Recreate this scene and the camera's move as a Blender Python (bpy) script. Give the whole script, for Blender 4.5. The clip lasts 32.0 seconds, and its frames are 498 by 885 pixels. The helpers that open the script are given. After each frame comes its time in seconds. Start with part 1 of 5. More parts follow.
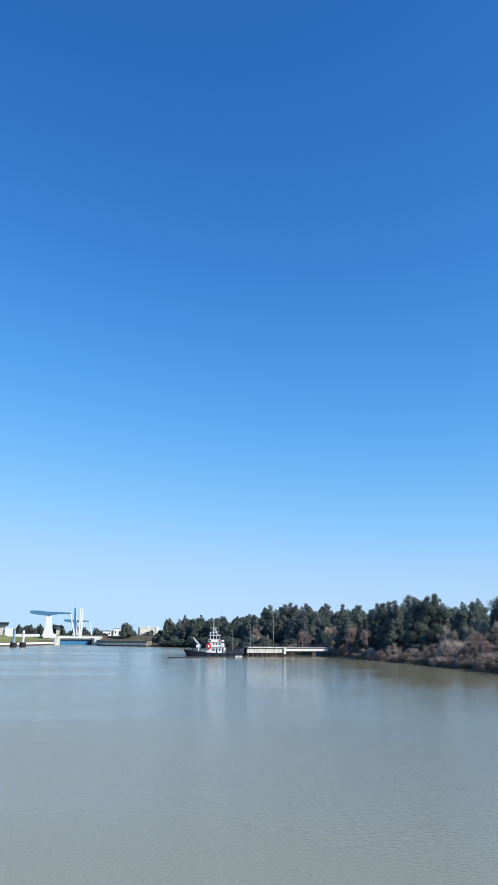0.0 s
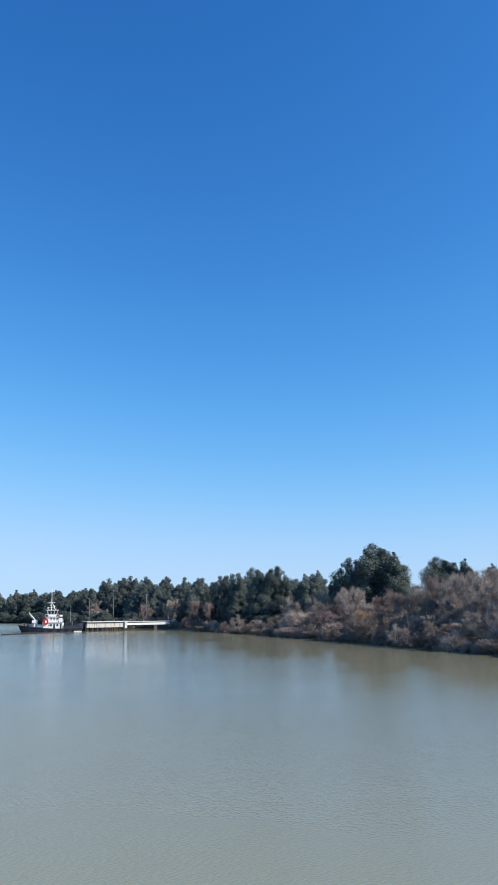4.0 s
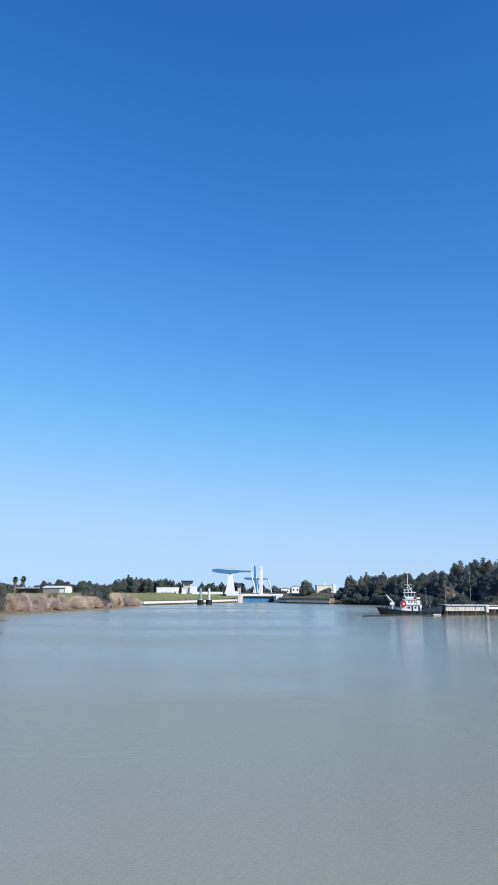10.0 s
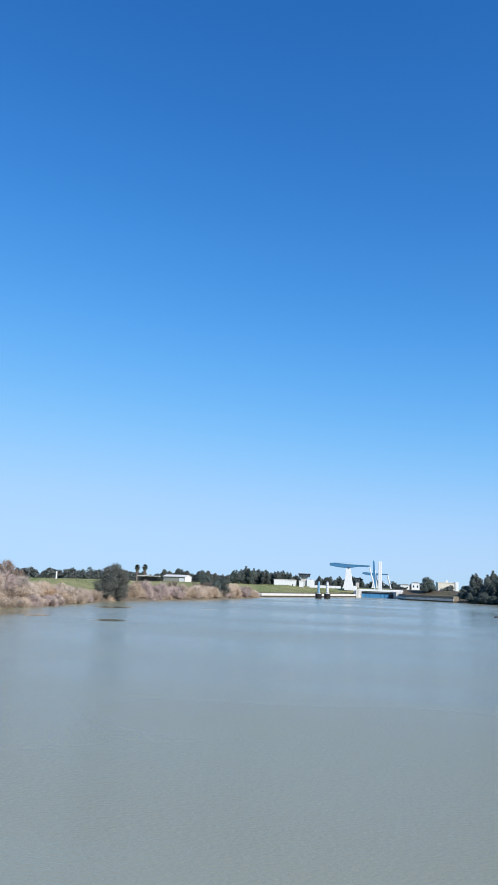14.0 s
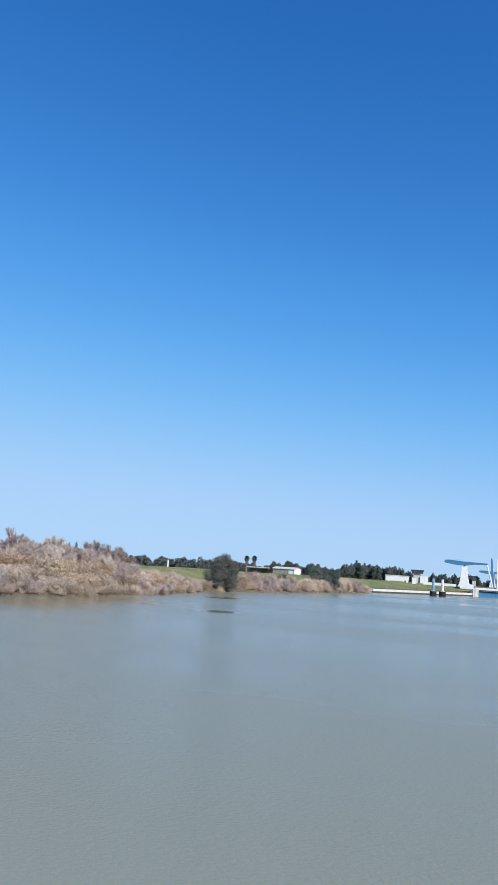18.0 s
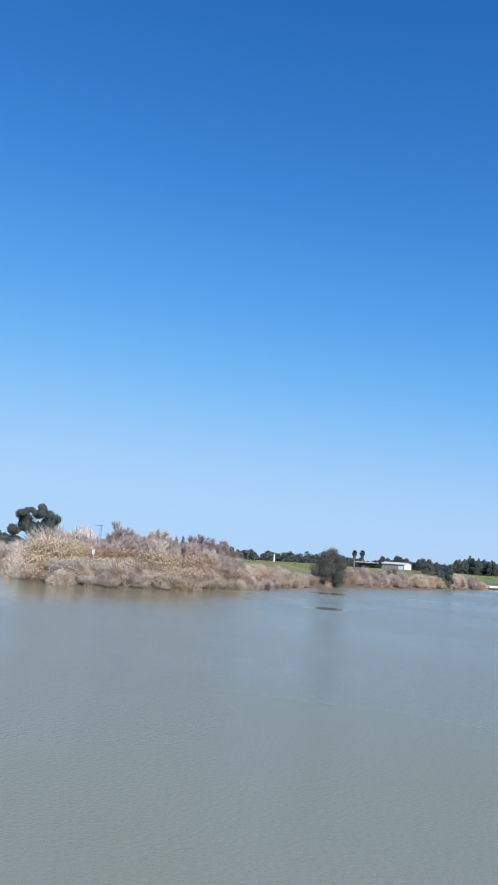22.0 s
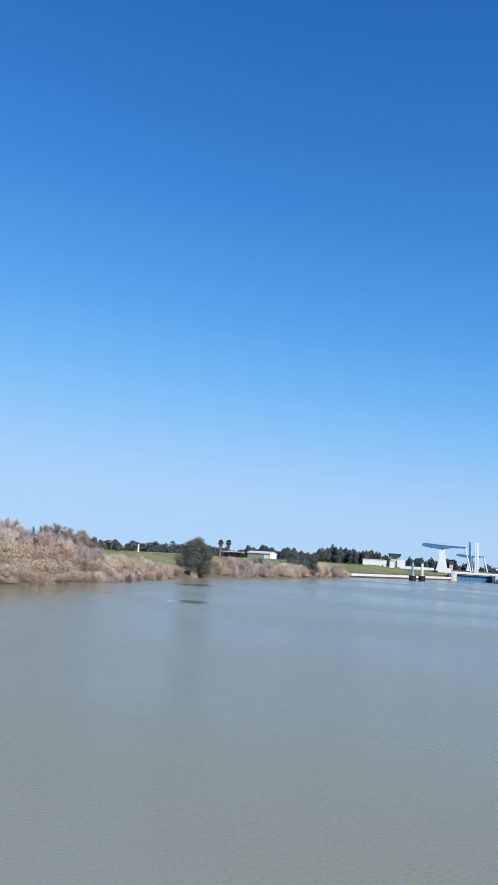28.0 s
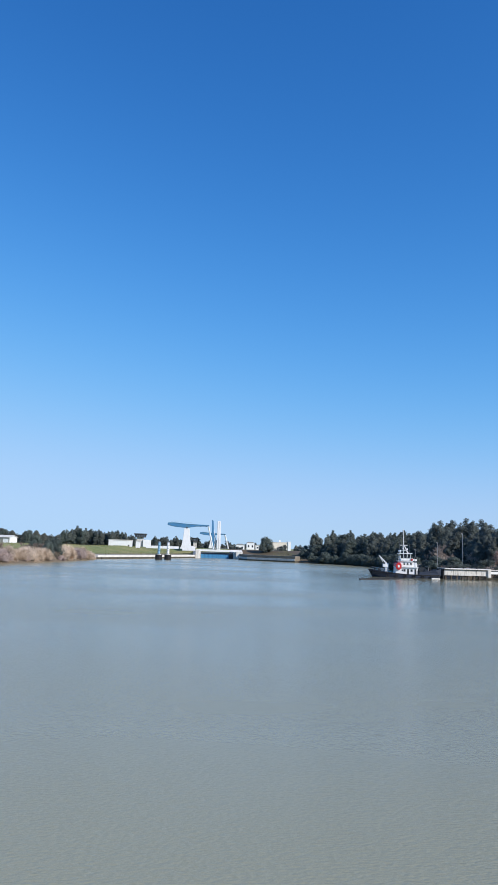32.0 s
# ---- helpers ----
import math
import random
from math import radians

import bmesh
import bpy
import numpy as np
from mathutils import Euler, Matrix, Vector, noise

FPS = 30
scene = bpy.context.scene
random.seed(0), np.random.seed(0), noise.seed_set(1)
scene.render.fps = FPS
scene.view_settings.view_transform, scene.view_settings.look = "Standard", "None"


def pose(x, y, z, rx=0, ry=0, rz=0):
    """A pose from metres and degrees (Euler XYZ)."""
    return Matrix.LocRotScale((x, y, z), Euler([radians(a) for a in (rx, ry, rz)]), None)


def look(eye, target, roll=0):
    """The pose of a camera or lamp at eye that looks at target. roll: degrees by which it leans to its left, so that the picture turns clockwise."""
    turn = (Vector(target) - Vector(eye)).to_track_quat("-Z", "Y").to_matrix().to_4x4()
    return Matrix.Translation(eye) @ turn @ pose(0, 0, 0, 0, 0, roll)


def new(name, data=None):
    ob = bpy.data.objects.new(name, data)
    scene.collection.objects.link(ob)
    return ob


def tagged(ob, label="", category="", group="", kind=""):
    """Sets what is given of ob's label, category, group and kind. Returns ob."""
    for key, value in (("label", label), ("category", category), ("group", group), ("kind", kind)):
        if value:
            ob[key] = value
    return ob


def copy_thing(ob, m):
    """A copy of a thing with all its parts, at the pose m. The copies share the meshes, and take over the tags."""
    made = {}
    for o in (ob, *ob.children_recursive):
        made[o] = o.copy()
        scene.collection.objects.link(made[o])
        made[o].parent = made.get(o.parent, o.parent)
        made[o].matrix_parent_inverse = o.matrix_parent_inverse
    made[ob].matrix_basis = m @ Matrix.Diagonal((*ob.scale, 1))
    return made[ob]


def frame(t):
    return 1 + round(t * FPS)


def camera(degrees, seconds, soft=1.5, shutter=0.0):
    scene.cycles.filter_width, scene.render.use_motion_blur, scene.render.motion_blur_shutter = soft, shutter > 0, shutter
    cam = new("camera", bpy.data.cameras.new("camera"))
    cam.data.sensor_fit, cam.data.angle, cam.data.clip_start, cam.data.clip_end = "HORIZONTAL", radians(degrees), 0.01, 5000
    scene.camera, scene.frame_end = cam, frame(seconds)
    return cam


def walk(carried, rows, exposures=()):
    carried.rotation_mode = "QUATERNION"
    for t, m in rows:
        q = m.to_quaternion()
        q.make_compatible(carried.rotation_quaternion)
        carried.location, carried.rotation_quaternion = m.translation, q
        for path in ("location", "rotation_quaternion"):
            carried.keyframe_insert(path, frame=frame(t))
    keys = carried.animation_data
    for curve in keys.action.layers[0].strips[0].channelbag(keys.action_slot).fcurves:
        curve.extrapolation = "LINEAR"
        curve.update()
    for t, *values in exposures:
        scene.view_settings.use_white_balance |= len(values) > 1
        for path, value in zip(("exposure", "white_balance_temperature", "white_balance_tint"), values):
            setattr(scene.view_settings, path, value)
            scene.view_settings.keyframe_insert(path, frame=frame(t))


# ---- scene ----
cam = camera(37.35, 32.0, soft=1.5)

# seconds, bearing clockwise from +y, pitch up, roll (degrees)
TURNS = [
    (0, 12.40, 14.59, 0.40),
    (0.5, 12.45, 14.85, 0.28),
    (1, 13.99, 14.74, 0.12),
    (1.5, 15.59, 14.61, 0.18),
    (2, 17.59, 14.39, -0.07),
    (2.5, 20.77, 14.31, -0.02),
    (3, 23.40, 14.10, -0.12),
    (3.5, 25.10, 13.60, -0.30),
    (4, 25.30, 12.60, -0.50),
    (4.5, 23.64, 11.48, -0.68),
    (4.6, 19.80, 10.76, -0.75),
    (4.7, 16.53, 10.66, -0.85),
    (4.8, 13.80, 11.12, -0.95),
    (4.9, 11.33, 11.06, -1.00),
    (5, 9.34, 10.15, -0.83),
    (5.1, 8.40, 8.58, -0.20),
    (5.2, 8.06, 8.18, 0.20),
    (5.3, 7.47, 8.42, -0.20),
    (5.4, 8.48, 7.78, -0.50),
    (5.5, 11.01, 6.20, -0.45),
    (5.6, 12.19, 5.90, -0.70),
    (5.8, 12.01, 6.46, -0.30),
    (6, 9.64, 8.92, -0.52),
    (6.1, 6.99, 9.80, 0.50),
    (6.2, 4.20, 9.87, 0.90),
    (6.3, 3.32, 10.25, 0.70),
    (6.4, 3.19, 10.87, 1.10),
    (6.5, 1.83, 12.22, 0.72),
    (6.6, 0.95, 11.99, 0.20),
    (6.8, 1.72, 10.28, -0.50),
    (7, 2.55, 9.88, -0.84),
    (7.5, 3.34, 9.78, -1.16),
    (8, 2.93, 10.33, -0.79),
    (8.5, 2.19, 10.90, -0.38),
    (9, 1.40, 10.98, -0.29),
    (9.5, 0.38, 11.18, 0.01),
    (10, -0.41, 11.37, 0.17),
    (10.5, -1.30, 11.44, 0.21),
    (11, -2.04, 11.39, 0.26),
    (11.5, -3.22, 11.27, 0.31),
    (12, -4.44, 11.20, 0.35),
    (12.5, -5.71, 11.16, 0.42),
    (13, -7.12, 10.82, 1.01),
    (13.5, -8.16, 10.51, 1.64),
    (14, -9.56, 10.68, 2.06),
    (14.5, -10.75, 10.80, 2.44),
    (16.5, -14.06, 10.24, 3.48),
    (17, -14.73, 9.80, 3.71),
    (17.5, -16.52, 9.98, 3.82),
    (18, -18.15, 9.70, 3.89),
    (18.5, -19.44, 9.36, 4.16),
    (19, -20.63, 8.94, 4.15),
    (19.5, -21.73, 8.62, 4.03),
    (20, -22.90, 8.75, 4.03),
    (20.5, -24.12, 8.65, 4.06),
    (21, -24.90, 8.43, 3.95),
    (21.5, -25.63, 8.59, 4.14),
    (22, -26.36, 8.72, 4.19),
    (22.5, -27.09, 8.79, 4.25),
    (23, -27.60, 8.79, 4.19),
    (23.5, -28.23, 8.71, 4.20),
    (24, -29.03, 8.50, 4.18),
    (24.5, -29.80, 8.31, 4.15),
    (26.5, -23.33, 8.51, 4.16),
    (27, -19.99, 8.46, 3.73),
    (27.5, -17.81, 8.59, 3.57),
    (28, -15.99, 8.65, 3.65),
    (28.5, -14.44, 8.52, 3.48),
    (29, -12.25, 8.32, 3.02),
    (29.5, -9.32, 8.46, 2.62),
    (30, -6.80, 8.39, 2.26),
    (30.5, -3.94, 8.13, 2.16),
    (31, -1.23, 8.28, 2.16),
    (31.5, 1.41, 8.19, 2.18),
    (32, 3.85, 8.09, 1.78),
]
BESIDE = Vector((0.952, 0.306, 0.0))


def eye_at(t):
    """The ship glides straight ahead; before 4 s the camera is held a step further to starboard, at 4.5 s a little lower."""
    p = Vector((-9.18, 30.32, 9.5)) * min(t, 16.0) / 16.0
    if t > 16.0:
        p += Vector((-10.07, 29.38, 0.0)) * (t - 16.0) / 16.0
    p.z = 9.5 - 0.2 * max(0.0, 1.0 - abs(t - 4.5) / 0.5)
    return p + BESIDE * (1.0 if t <= 3.5 else max(0.0, (4.5 - t) / 1.0))


def gaze(t, bearing, pitch, roll):
    a, b = radians(bearing), radians(pitch)
    eye = eye_at(t)
    return look(eye, eye + 10 * Vector((math.sin(a) * math.cos(b), math.cos(a) * math.cos(b), math.sin(b))), roll)


walk(cam, [(t, gaze(t, *turn)) for t, *turn in TURNS], [(0, 0.13, 6500, 9), (4.5, 0.12, 6550, 10), (5.6, 0.1, 6400, 12), (9, 0.05, 6400, 11), (14, 0.04, 6350, 10), (18, -0.07, 6300, 11), (23, -0.07, 6300, 11), (28, -0.06, 6300, 11), (32, -0.04, 6350, 12)])

# ---------------------------------------------------------------- light
SUN_AZ, SUN_EL = 131.0, 34.0
world = bpy.data.worlds.new("sky")
scene.world = world
world.use_nodes = True
wn = world.node_tree
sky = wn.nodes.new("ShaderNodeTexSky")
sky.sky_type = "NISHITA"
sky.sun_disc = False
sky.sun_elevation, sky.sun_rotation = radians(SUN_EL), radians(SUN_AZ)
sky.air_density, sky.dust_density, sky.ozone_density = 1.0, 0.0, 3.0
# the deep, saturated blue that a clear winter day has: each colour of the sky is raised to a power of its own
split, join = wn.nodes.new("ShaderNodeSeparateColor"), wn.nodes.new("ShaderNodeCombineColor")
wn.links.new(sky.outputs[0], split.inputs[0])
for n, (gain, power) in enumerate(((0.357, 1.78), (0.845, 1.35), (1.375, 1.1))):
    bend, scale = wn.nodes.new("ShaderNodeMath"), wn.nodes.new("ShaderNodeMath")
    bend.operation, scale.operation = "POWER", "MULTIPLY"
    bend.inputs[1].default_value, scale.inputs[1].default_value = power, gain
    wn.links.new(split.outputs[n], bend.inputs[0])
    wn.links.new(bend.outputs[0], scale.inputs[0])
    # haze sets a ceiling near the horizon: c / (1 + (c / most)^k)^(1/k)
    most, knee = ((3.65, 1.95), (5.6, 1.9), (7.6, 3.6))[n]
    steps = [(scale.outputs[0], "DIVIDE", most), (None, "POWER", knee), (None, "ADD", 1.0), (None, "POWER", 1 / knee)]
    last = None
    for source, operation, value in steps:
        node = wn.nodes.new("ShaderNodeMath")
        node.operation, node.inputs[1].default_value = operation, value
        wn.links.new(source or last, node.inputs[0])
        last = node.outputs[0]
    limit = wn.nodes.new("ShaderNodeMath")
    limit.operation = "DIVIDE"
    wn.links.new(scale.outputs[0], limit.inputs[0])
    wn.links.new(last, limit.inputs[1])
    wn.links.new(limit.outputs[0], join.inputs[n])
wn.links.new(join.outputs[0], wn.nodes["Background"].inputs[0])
wn.nodes["Background"].inputs[1].default_value = 0.13

sun = new("sun", bpy.data.lights.new("sun", "SUN"))
sun.data.energy, sun.data.angle, sun.data.color = 5.0, radians(0.53), (1.0, 0.94, 0.86)
a, b = radians(SUN_AZ), radians(SUN_EL)
sun.matrix_world = look((0, 0, 0), (-math.sin(a) * math.cos(b), -math.cos(a) * math.cos(b), -math.sin(b)))
scene.view_settings.exposure = 0.0


# ---------------------------------------------------------------- materials
def material(name, base, rough=0.7, metal=0.0, other=None, scale=1.0, spread=0.3, bump=0.0, fine=8.0, vary=0.0, island=0.0, spec=0.5):
    """A surface of two colours mixed by coarse and fine noise, varied from piece to piece."""
    m = bpy.data.materials.new(name)
    m.use_nodes = True
    t = m.node_tree
    bsdf = t.nodes["Principled BSDF"]
    bsdf.inputs["Roughness"].default_value, bsdf.inputs["Metallic"].default_value = rough, metal
    bsdf.inputs["Specular IOR Level"].default_value = spec
    other = other or tuple(c * (1 - spread) for c in base)
    co = t.nodes.new("ShaderNodeTexCoord")
    big = t.nodes.new("ShaderNodeTexNoise")
    big.inputs["Scale"].default_value, big.inputs["Detail"].default_value = scale, 5
    small = t.nodes.new("ShaderNodeTexNoise")
    small.inputs["Scale"].default_value, small.inputs["Detail"].default_value = scale * fine, 4
    for n in (big, small):
        t.links.new(co.outputs["Object"], n.inputs["Vector"])
    add = t.nodes.new("ShaderNodeMath")
    add.operation = "ADD"
    t.links.new(big.outputs[0], add.inputs[0])
    t.links.new(small.outputs[0], add.inputs[1])
    ramp = t.nodes.new("ShaderNodeMapRange")
    ramp.inputs["From Min"].default_value, ramp.inputs["From Max"].default_value = 0.75, 1.25
    t.links.new(add.outputs[0], ramp.inputs["Value"])
    mix = t.nodes.new("ShaderNodeMix")
    mix.data_type = "RGBA"
    mix.inputs["A"].default_value, mix.inputs["B"].default_value = (*base, 1), (*other, 1)
    t.links.new(ramp.outputs[0], mix.inputs["Factor"])
    out = mix.outputs["Result"]
    for amount, node, socket in ((vary, "ShaderNodeObjectInfo", "Random"), (island, "ShaderNodeNewGeometry", "Random Per Island")):
        if amount:
            info = t.nodes.new(node)
            value = t.nodes.new("ShaderNodeMapRange")
            value.inputs["To Min"].default_value, value.inputs["To Max"].default_value = 1 - amount, 1 + amount
            t.links.new(info.outputs[socket], value.inputs["Value"])
            hsv = t.nodes.new("ShaderNodeHueSaturation")
            t.links.new(out, hsv.inputs["Color"])
            t.links.new(value.outputs[0], hsv.inputs["Value"])
            out = hsv.outputs[0]
    t.links.new(out, bsdf.inputs["Base Color"])
    if bump:
        bp = t.nodes.new("ShaderNodeBump")
        bp.inputs["Strength"].default_value, bp.inputs["Distance"].default_value = bump, 0.05
        t.links.new(small.outputs[0], bp.inputs["Height"])
        t.links.new(bp.outputs[0], bsdf.inputs["Normal"])
    return m


def streaked(name, base, stain, scale, rough=0.8):
    """Concrete or paint with stains that run down it."""
    m = material(name, base, rough, other=tuple(0.9 * c for c in base), scale=0.6, bump=0.3)
    t = m.node_tree
    bsdf = t.nodes["Principled BSDF"]
    old = bsdf.inputs["Base Color"].links[0].from_socket
    co, mp, ns, rp, mix = (t.nodes.new("ShaderNode" + n) for n in ("TexCoord", "Mapping", "TexNoise", "MapRange", "Mix"))
    mp.inputs["Scale"].default_value = (scale, scale, 0.12 * scale)
    ns.inputs["Detail"].default_value = 6
    rp.inputs["From Min"].default_value, rp.inputs["From Max"].default_value = 0.5, 0.72
    mix.data_type = "RGBA"
    mix.inputs["B"].default_value = (*stain, 1)
    t.links.new(co.outputs["Object"], mp.inputs["Vector"])
    t.links.new(mp.outputs[0], ns.inputs["Vector"])
    t.links.new(ns.outputs[0], rp.inputs["Value"])
    t.links.new(rp.outputs[0], mix.inputs["Factor"])
    t.links.new(old, mix.inputs["A"])
    t.links.new(mix.outputs["Result"], bsdf.inputs["Base Color"])
    return m


def water_material():
    """Turbid river water: silt under a rippled, glossy skin."""
    m = bpy.data.materials.new("river_water")
    m.use_nodes = True
    t = m.node_tree
    bsdf = t.nodes["Principled BSDF"]
    bsdf.inputs["IOR"].default_value = 1.33
    bsdf.inputs["Specular IOR Level"].default_value = 1.0
    co = t.nodes.new("ShaderNodeTexCoord")
    heights = None
    for scale, stretch, amount, turn in ((0.03, 2.0, 1.2, 20), (0.2, 2.0, 0.14, -9), (0.4, 2.2, 0.4, 8), (0.7, 2.4, 1.8, -4), (2.4, 2.2, 0.24, 6)):
        mp, ns, mul = (t.nodes.new("ShaderNode" + n) for n in ("Mapping", "TexNoise", "Math"))
        mp.inputs["Scale"].default_value = (scale, scale * stretch, scale)
        mp.inputs["Rotation"].default_value = (0, 0, radians(turn))
        ns.inputs["Detail"].default_value = 3
        mul.operation, mul.inputs[1].default_value = "MULTIPLY", amount
        t.links.new(co.outputs["Object"], mp.inputs["Vector"])
        t.links.new(mp.outputs[0], ns.inputs["Vector"])
        t.links.new(ns.outputs[0], mul.inputs[0])
        if heights is None:
            heights = mul.outputs[0]
        else:
            add = t.nodes.new("ShaderNodeMath")
            t.links.new(heights, add.inputs[0])
            t.links.new(mul.outputs[0], add.inputs[1])
            heights = add.outputs[0]
    bp = t.nodes.new("ShaderNodeBump")
    bp.inputs["Distance"].default_value = 0.25
    t.links.new(heights, bp.inputs["Height"])
    t.links.new(bp.outputs[0], bsdf.inputs["Normal"])

    def node(kind, **settings):
        n = t.nodes.new("ShaderNode" + kind)
        for key, value in settings.items():
            if key == "op":
                n.operation = value
            else:
                n.inputs[key.replace("_", " ")].default_value = value
        return n

    def spread(source, low, high, to_low, to_high):
        n = node("MapRange", From_Min=low, From_Max=high, To_Min=to_low, To_Max=to_high)
        n.interpolation_type = "SMOOTHSTEP"
        t.links.new(source, n.inputs["Value"])
        return n.outputs[0]

    def both(op, a, b):
        n = node("Math", op=op)
        t.links.new(a, n.inputs[0])
        t.links.new(b, n.inputs[1])
        return n.outputs[0]

    # the wooded bank and the thicket shelter the water under them; the open river is rippled by the wind, in long patches
    xyz = node("SeparateXYZ")
    t.links.new(co.outputs["Object"], xyz.inputs[0])
    lee = both("MAXIMUM", spread(xyz.outputs["X"], -15.0, 55.0, 1.0, 0.0), spread(xyz.outputs["Y"], 330.0, 430.0, 0.0, 1.0))
    bay = node("VectorMath", op="DISTANCE")
    bay.inputs[1].default_value = (-135, 168, 0)
    t.links.new(co.outputs["Object"], bay.inputs[0])
    open_water = both("MULTIPLY", lee, spread(bay.outputs["Value"], 30.0, 75.0, 0.0, 1.0))
    patches = None
    for scale, low, high, floor in (((0.009, 0.022, 1), 0.36, 0.62, 0.6), ((0.03, 0.2, 1), 0.29, 0.34, 0.15)):
        mp, ns = node("Mapping", Scale=scale), node("TexNoise", Detail=3.0, Scale=1.0)
        t.links.new(co.outputs["Object"], mp.inputs["Vector"])
        t.links.new(mp.outputs[0], ns.inputs["Vector"])
        gust = spread(ns.outputs[0], low, high, floor, 1.0)
        if patches is not None:
            gust = both("MAXIMUM", gust, spread(xyz.outputs["Y"], 235.0, 280.0, 1.0, 0.0))
        patches = gust if patches is None else both("MULTIPLY", patches, gust)
    # three slicks that lie still off the left bank
    for x, y, r in ((-65, 187, 6.0), (-88, 256, 8.0), (-85, 193, 4.0)):
        far = node("VectorMath", op="DISTANCE")
        far.inputs[1].default_value = (x, y, 0)
        t.links.new(co.outputs["Object"], far.inputs[0])
        patches = both("MULTIPLY", patches, spread(far.outputs["Value"], 0.6 * r, r, 0.1, 1.0))
    t.links.new(both("MULTIPLY", spread(open_water, 0.0, 1.0, 0.08, 0.21), patches), bp.inputs["Strength"])
    # ripples too small to tell apart blur the open water
    t.links.new(both("MULTIPLY", spread(open_water, 0.0, 1.0, 0.06, 0.265), patches), bsdf.inputs["Roughness"])
    ns, mix = t.nodes.new("ShaderNodeTexNoise"), t.nodes.new("ShaderNodeMix")
    ns.inputs["Scale"].default_value, ns.inputs["Detail"].default_value = 0.012, 5
    mix.data_type = "RGBA"
    mix.inputs["A"].default_value, mix.inputs["B"].default_value = (0.312, 0.295, 0.182, 1), (0.276, 0.261, 0.162, 1)
    t.links.new(co.outputs["Object"], ns.inputs["Vector"])
    t.links.new(ns.outputs[0], mix.inputs["Factor"])
    t.links.new(mix.outputs["Result"], bsdf.inputs["Base Color"])
    return m


WATER = water_material()
GRASS = material("rough_grass", (0.14, 0.18, 0.05), 0.9, other=(0.3, 0.26, 0.11), scale=0.07, fine=9, bump=0.6)


def muddy_foot(m, low, high, mud):
    """Bare mud on the lowest part of the banks, up to the flood mark."""
    t = m.node_tree
    bsdf = t.nodes["Principled BSDF"]
    old = bsdf.inputs["Base Color"].links[0].from_socket
    co, sep, ns, add, rp, mix = (t.nodes.new("ShaderNode" + n) for n in ("TexCoord", "SeparateXYZ", "TexNoise", "Math", "MapRange", "Mix"))
    ns.inputs["Scale"].default_value = 0.15
    rp.inputs["From Min"].default_value, rp.inputs["From Max"].default_value = low, high
    mix.data_type = "RGBA"
    mix.inputs["A"].default_value = (*mud, 1)
    t.links.new(co.outputs["Object"], sep.inputs[0])
    t.links.new(co.outputs["Object"], ns.inputs["Vector"])
    t.links.new(sep.outputs["Z"], add.inputs[0])
    t.links.new(ns.outputs[0], add.inputs[1])
    t.links.new(add.outputs[0], rp.inputs["Value"])
    t.links.new(rp.outputs[0], mix.inputs["Factor"])
    t.links.new(old, mix.inputs["B"])
    t.links.new(mix.outputs["Result"], bsdf.inputs["Base Color"])


LITTER = material("dry_litter", (0.12, 0.08, 0.042), 0.95, other=(0.085, 0.062, 0.03), scale=0.06, fine=14, bump=0.6)
muddy_foot(GRASS, 2.2, 3.6, (0.15, 0.115, 0.075))
CONCRETE = streaked("weathered_concrete", (0.64, 0.61, 0.56), (0.2, 0.175, 0.15), 0.5)
COPING = material("smooth_coping", (0.72, 0.69, 0.63), 0.8, other=(0.56, 0.53, 0.47), scale=0.15, fine=7, bump=0.2)
PALE = streaked("pale_coping", (0.72, 0.69, 0.63), (0.4, 0.37, 0.32), 0.3)
STONE = material("mossy_stone_facing", (0.27, 0.23, 0.18), 0.9, other=(0.13, 0.115, 0.08), scale=0.25, fine=9, bump=0.5)
DARK_WALL = material("tidal_wall", (0.05, 0.045, 0.035), 0.85, other=(0.11, 0.1, 0.07), scale=0.4, bump=0.4)
WHITE = streaked("white_paint", (0.84, 0.84, 0.82), (0.74, 0.72, 0.67), 0.4, 0.5)
BLUE = streaked("blue_steel", (0.055, 0.2, 0.38), (0.09, 0.2, 0.28), 0.3, 0.45)
GATE_BLUE = streaked("blue_gate", (0.06, 0.25, 0.47), (0.045, 0.17, 0.33), 0.25, 0.5)
SKYBLUE = streaked("pale_blue_paint", (0.2, 0.42, 0.6), (0.25, 0.3, 0.33), 0.6, 0.5)
BLACK = material("black_rubber", (0.014, 0.014, 0.016), 0.8, scale=2.0, bump=0.3)
DARK_STEEL = material("dark_steel", (0.06, 0.065, 0.07), 0.5, 0.6, scale=1.0)
GALV = material("galvanised_steel", (0.42, 0.43, 0.44), 0.45, 0.7, scale=2.0)
GLASS = material("window_glass", (0.015, 0.02, 0.025), 0.08, scale=0.5, spec=0.8)
HULL = streaked("navy_hull_paint", (0.02, 0.03, 0.055), (0.03, 0.035, 0.05), 0.4, 0.45)
DECK = material("deck_paint", (0.16, 0.17, 0.16), 0.7, other=(0.09, 0.07, 0.06), scale=0.8)
RED = streaked("red_paint", (0.55, 0.02, 0.025), (0.3, 0.03, 0.03), 0.7, 0.45)
FADED_RED = material("faded_red_paint", (0.42, 0.14, 0.11), 0.7, other=(0.5, 0.33, 0.28), scale=1.5)
TIMBER = material("old_timber", (0.12, 0.09, 0.07), 0.85, other=(0.05, 0.04, 0.035), scale=0.9, bump=0.5)
CREAM = streaked("cream_render", (0.76, 0.69, 0.58), (0.6, 0.52, 0.42), 0.15)
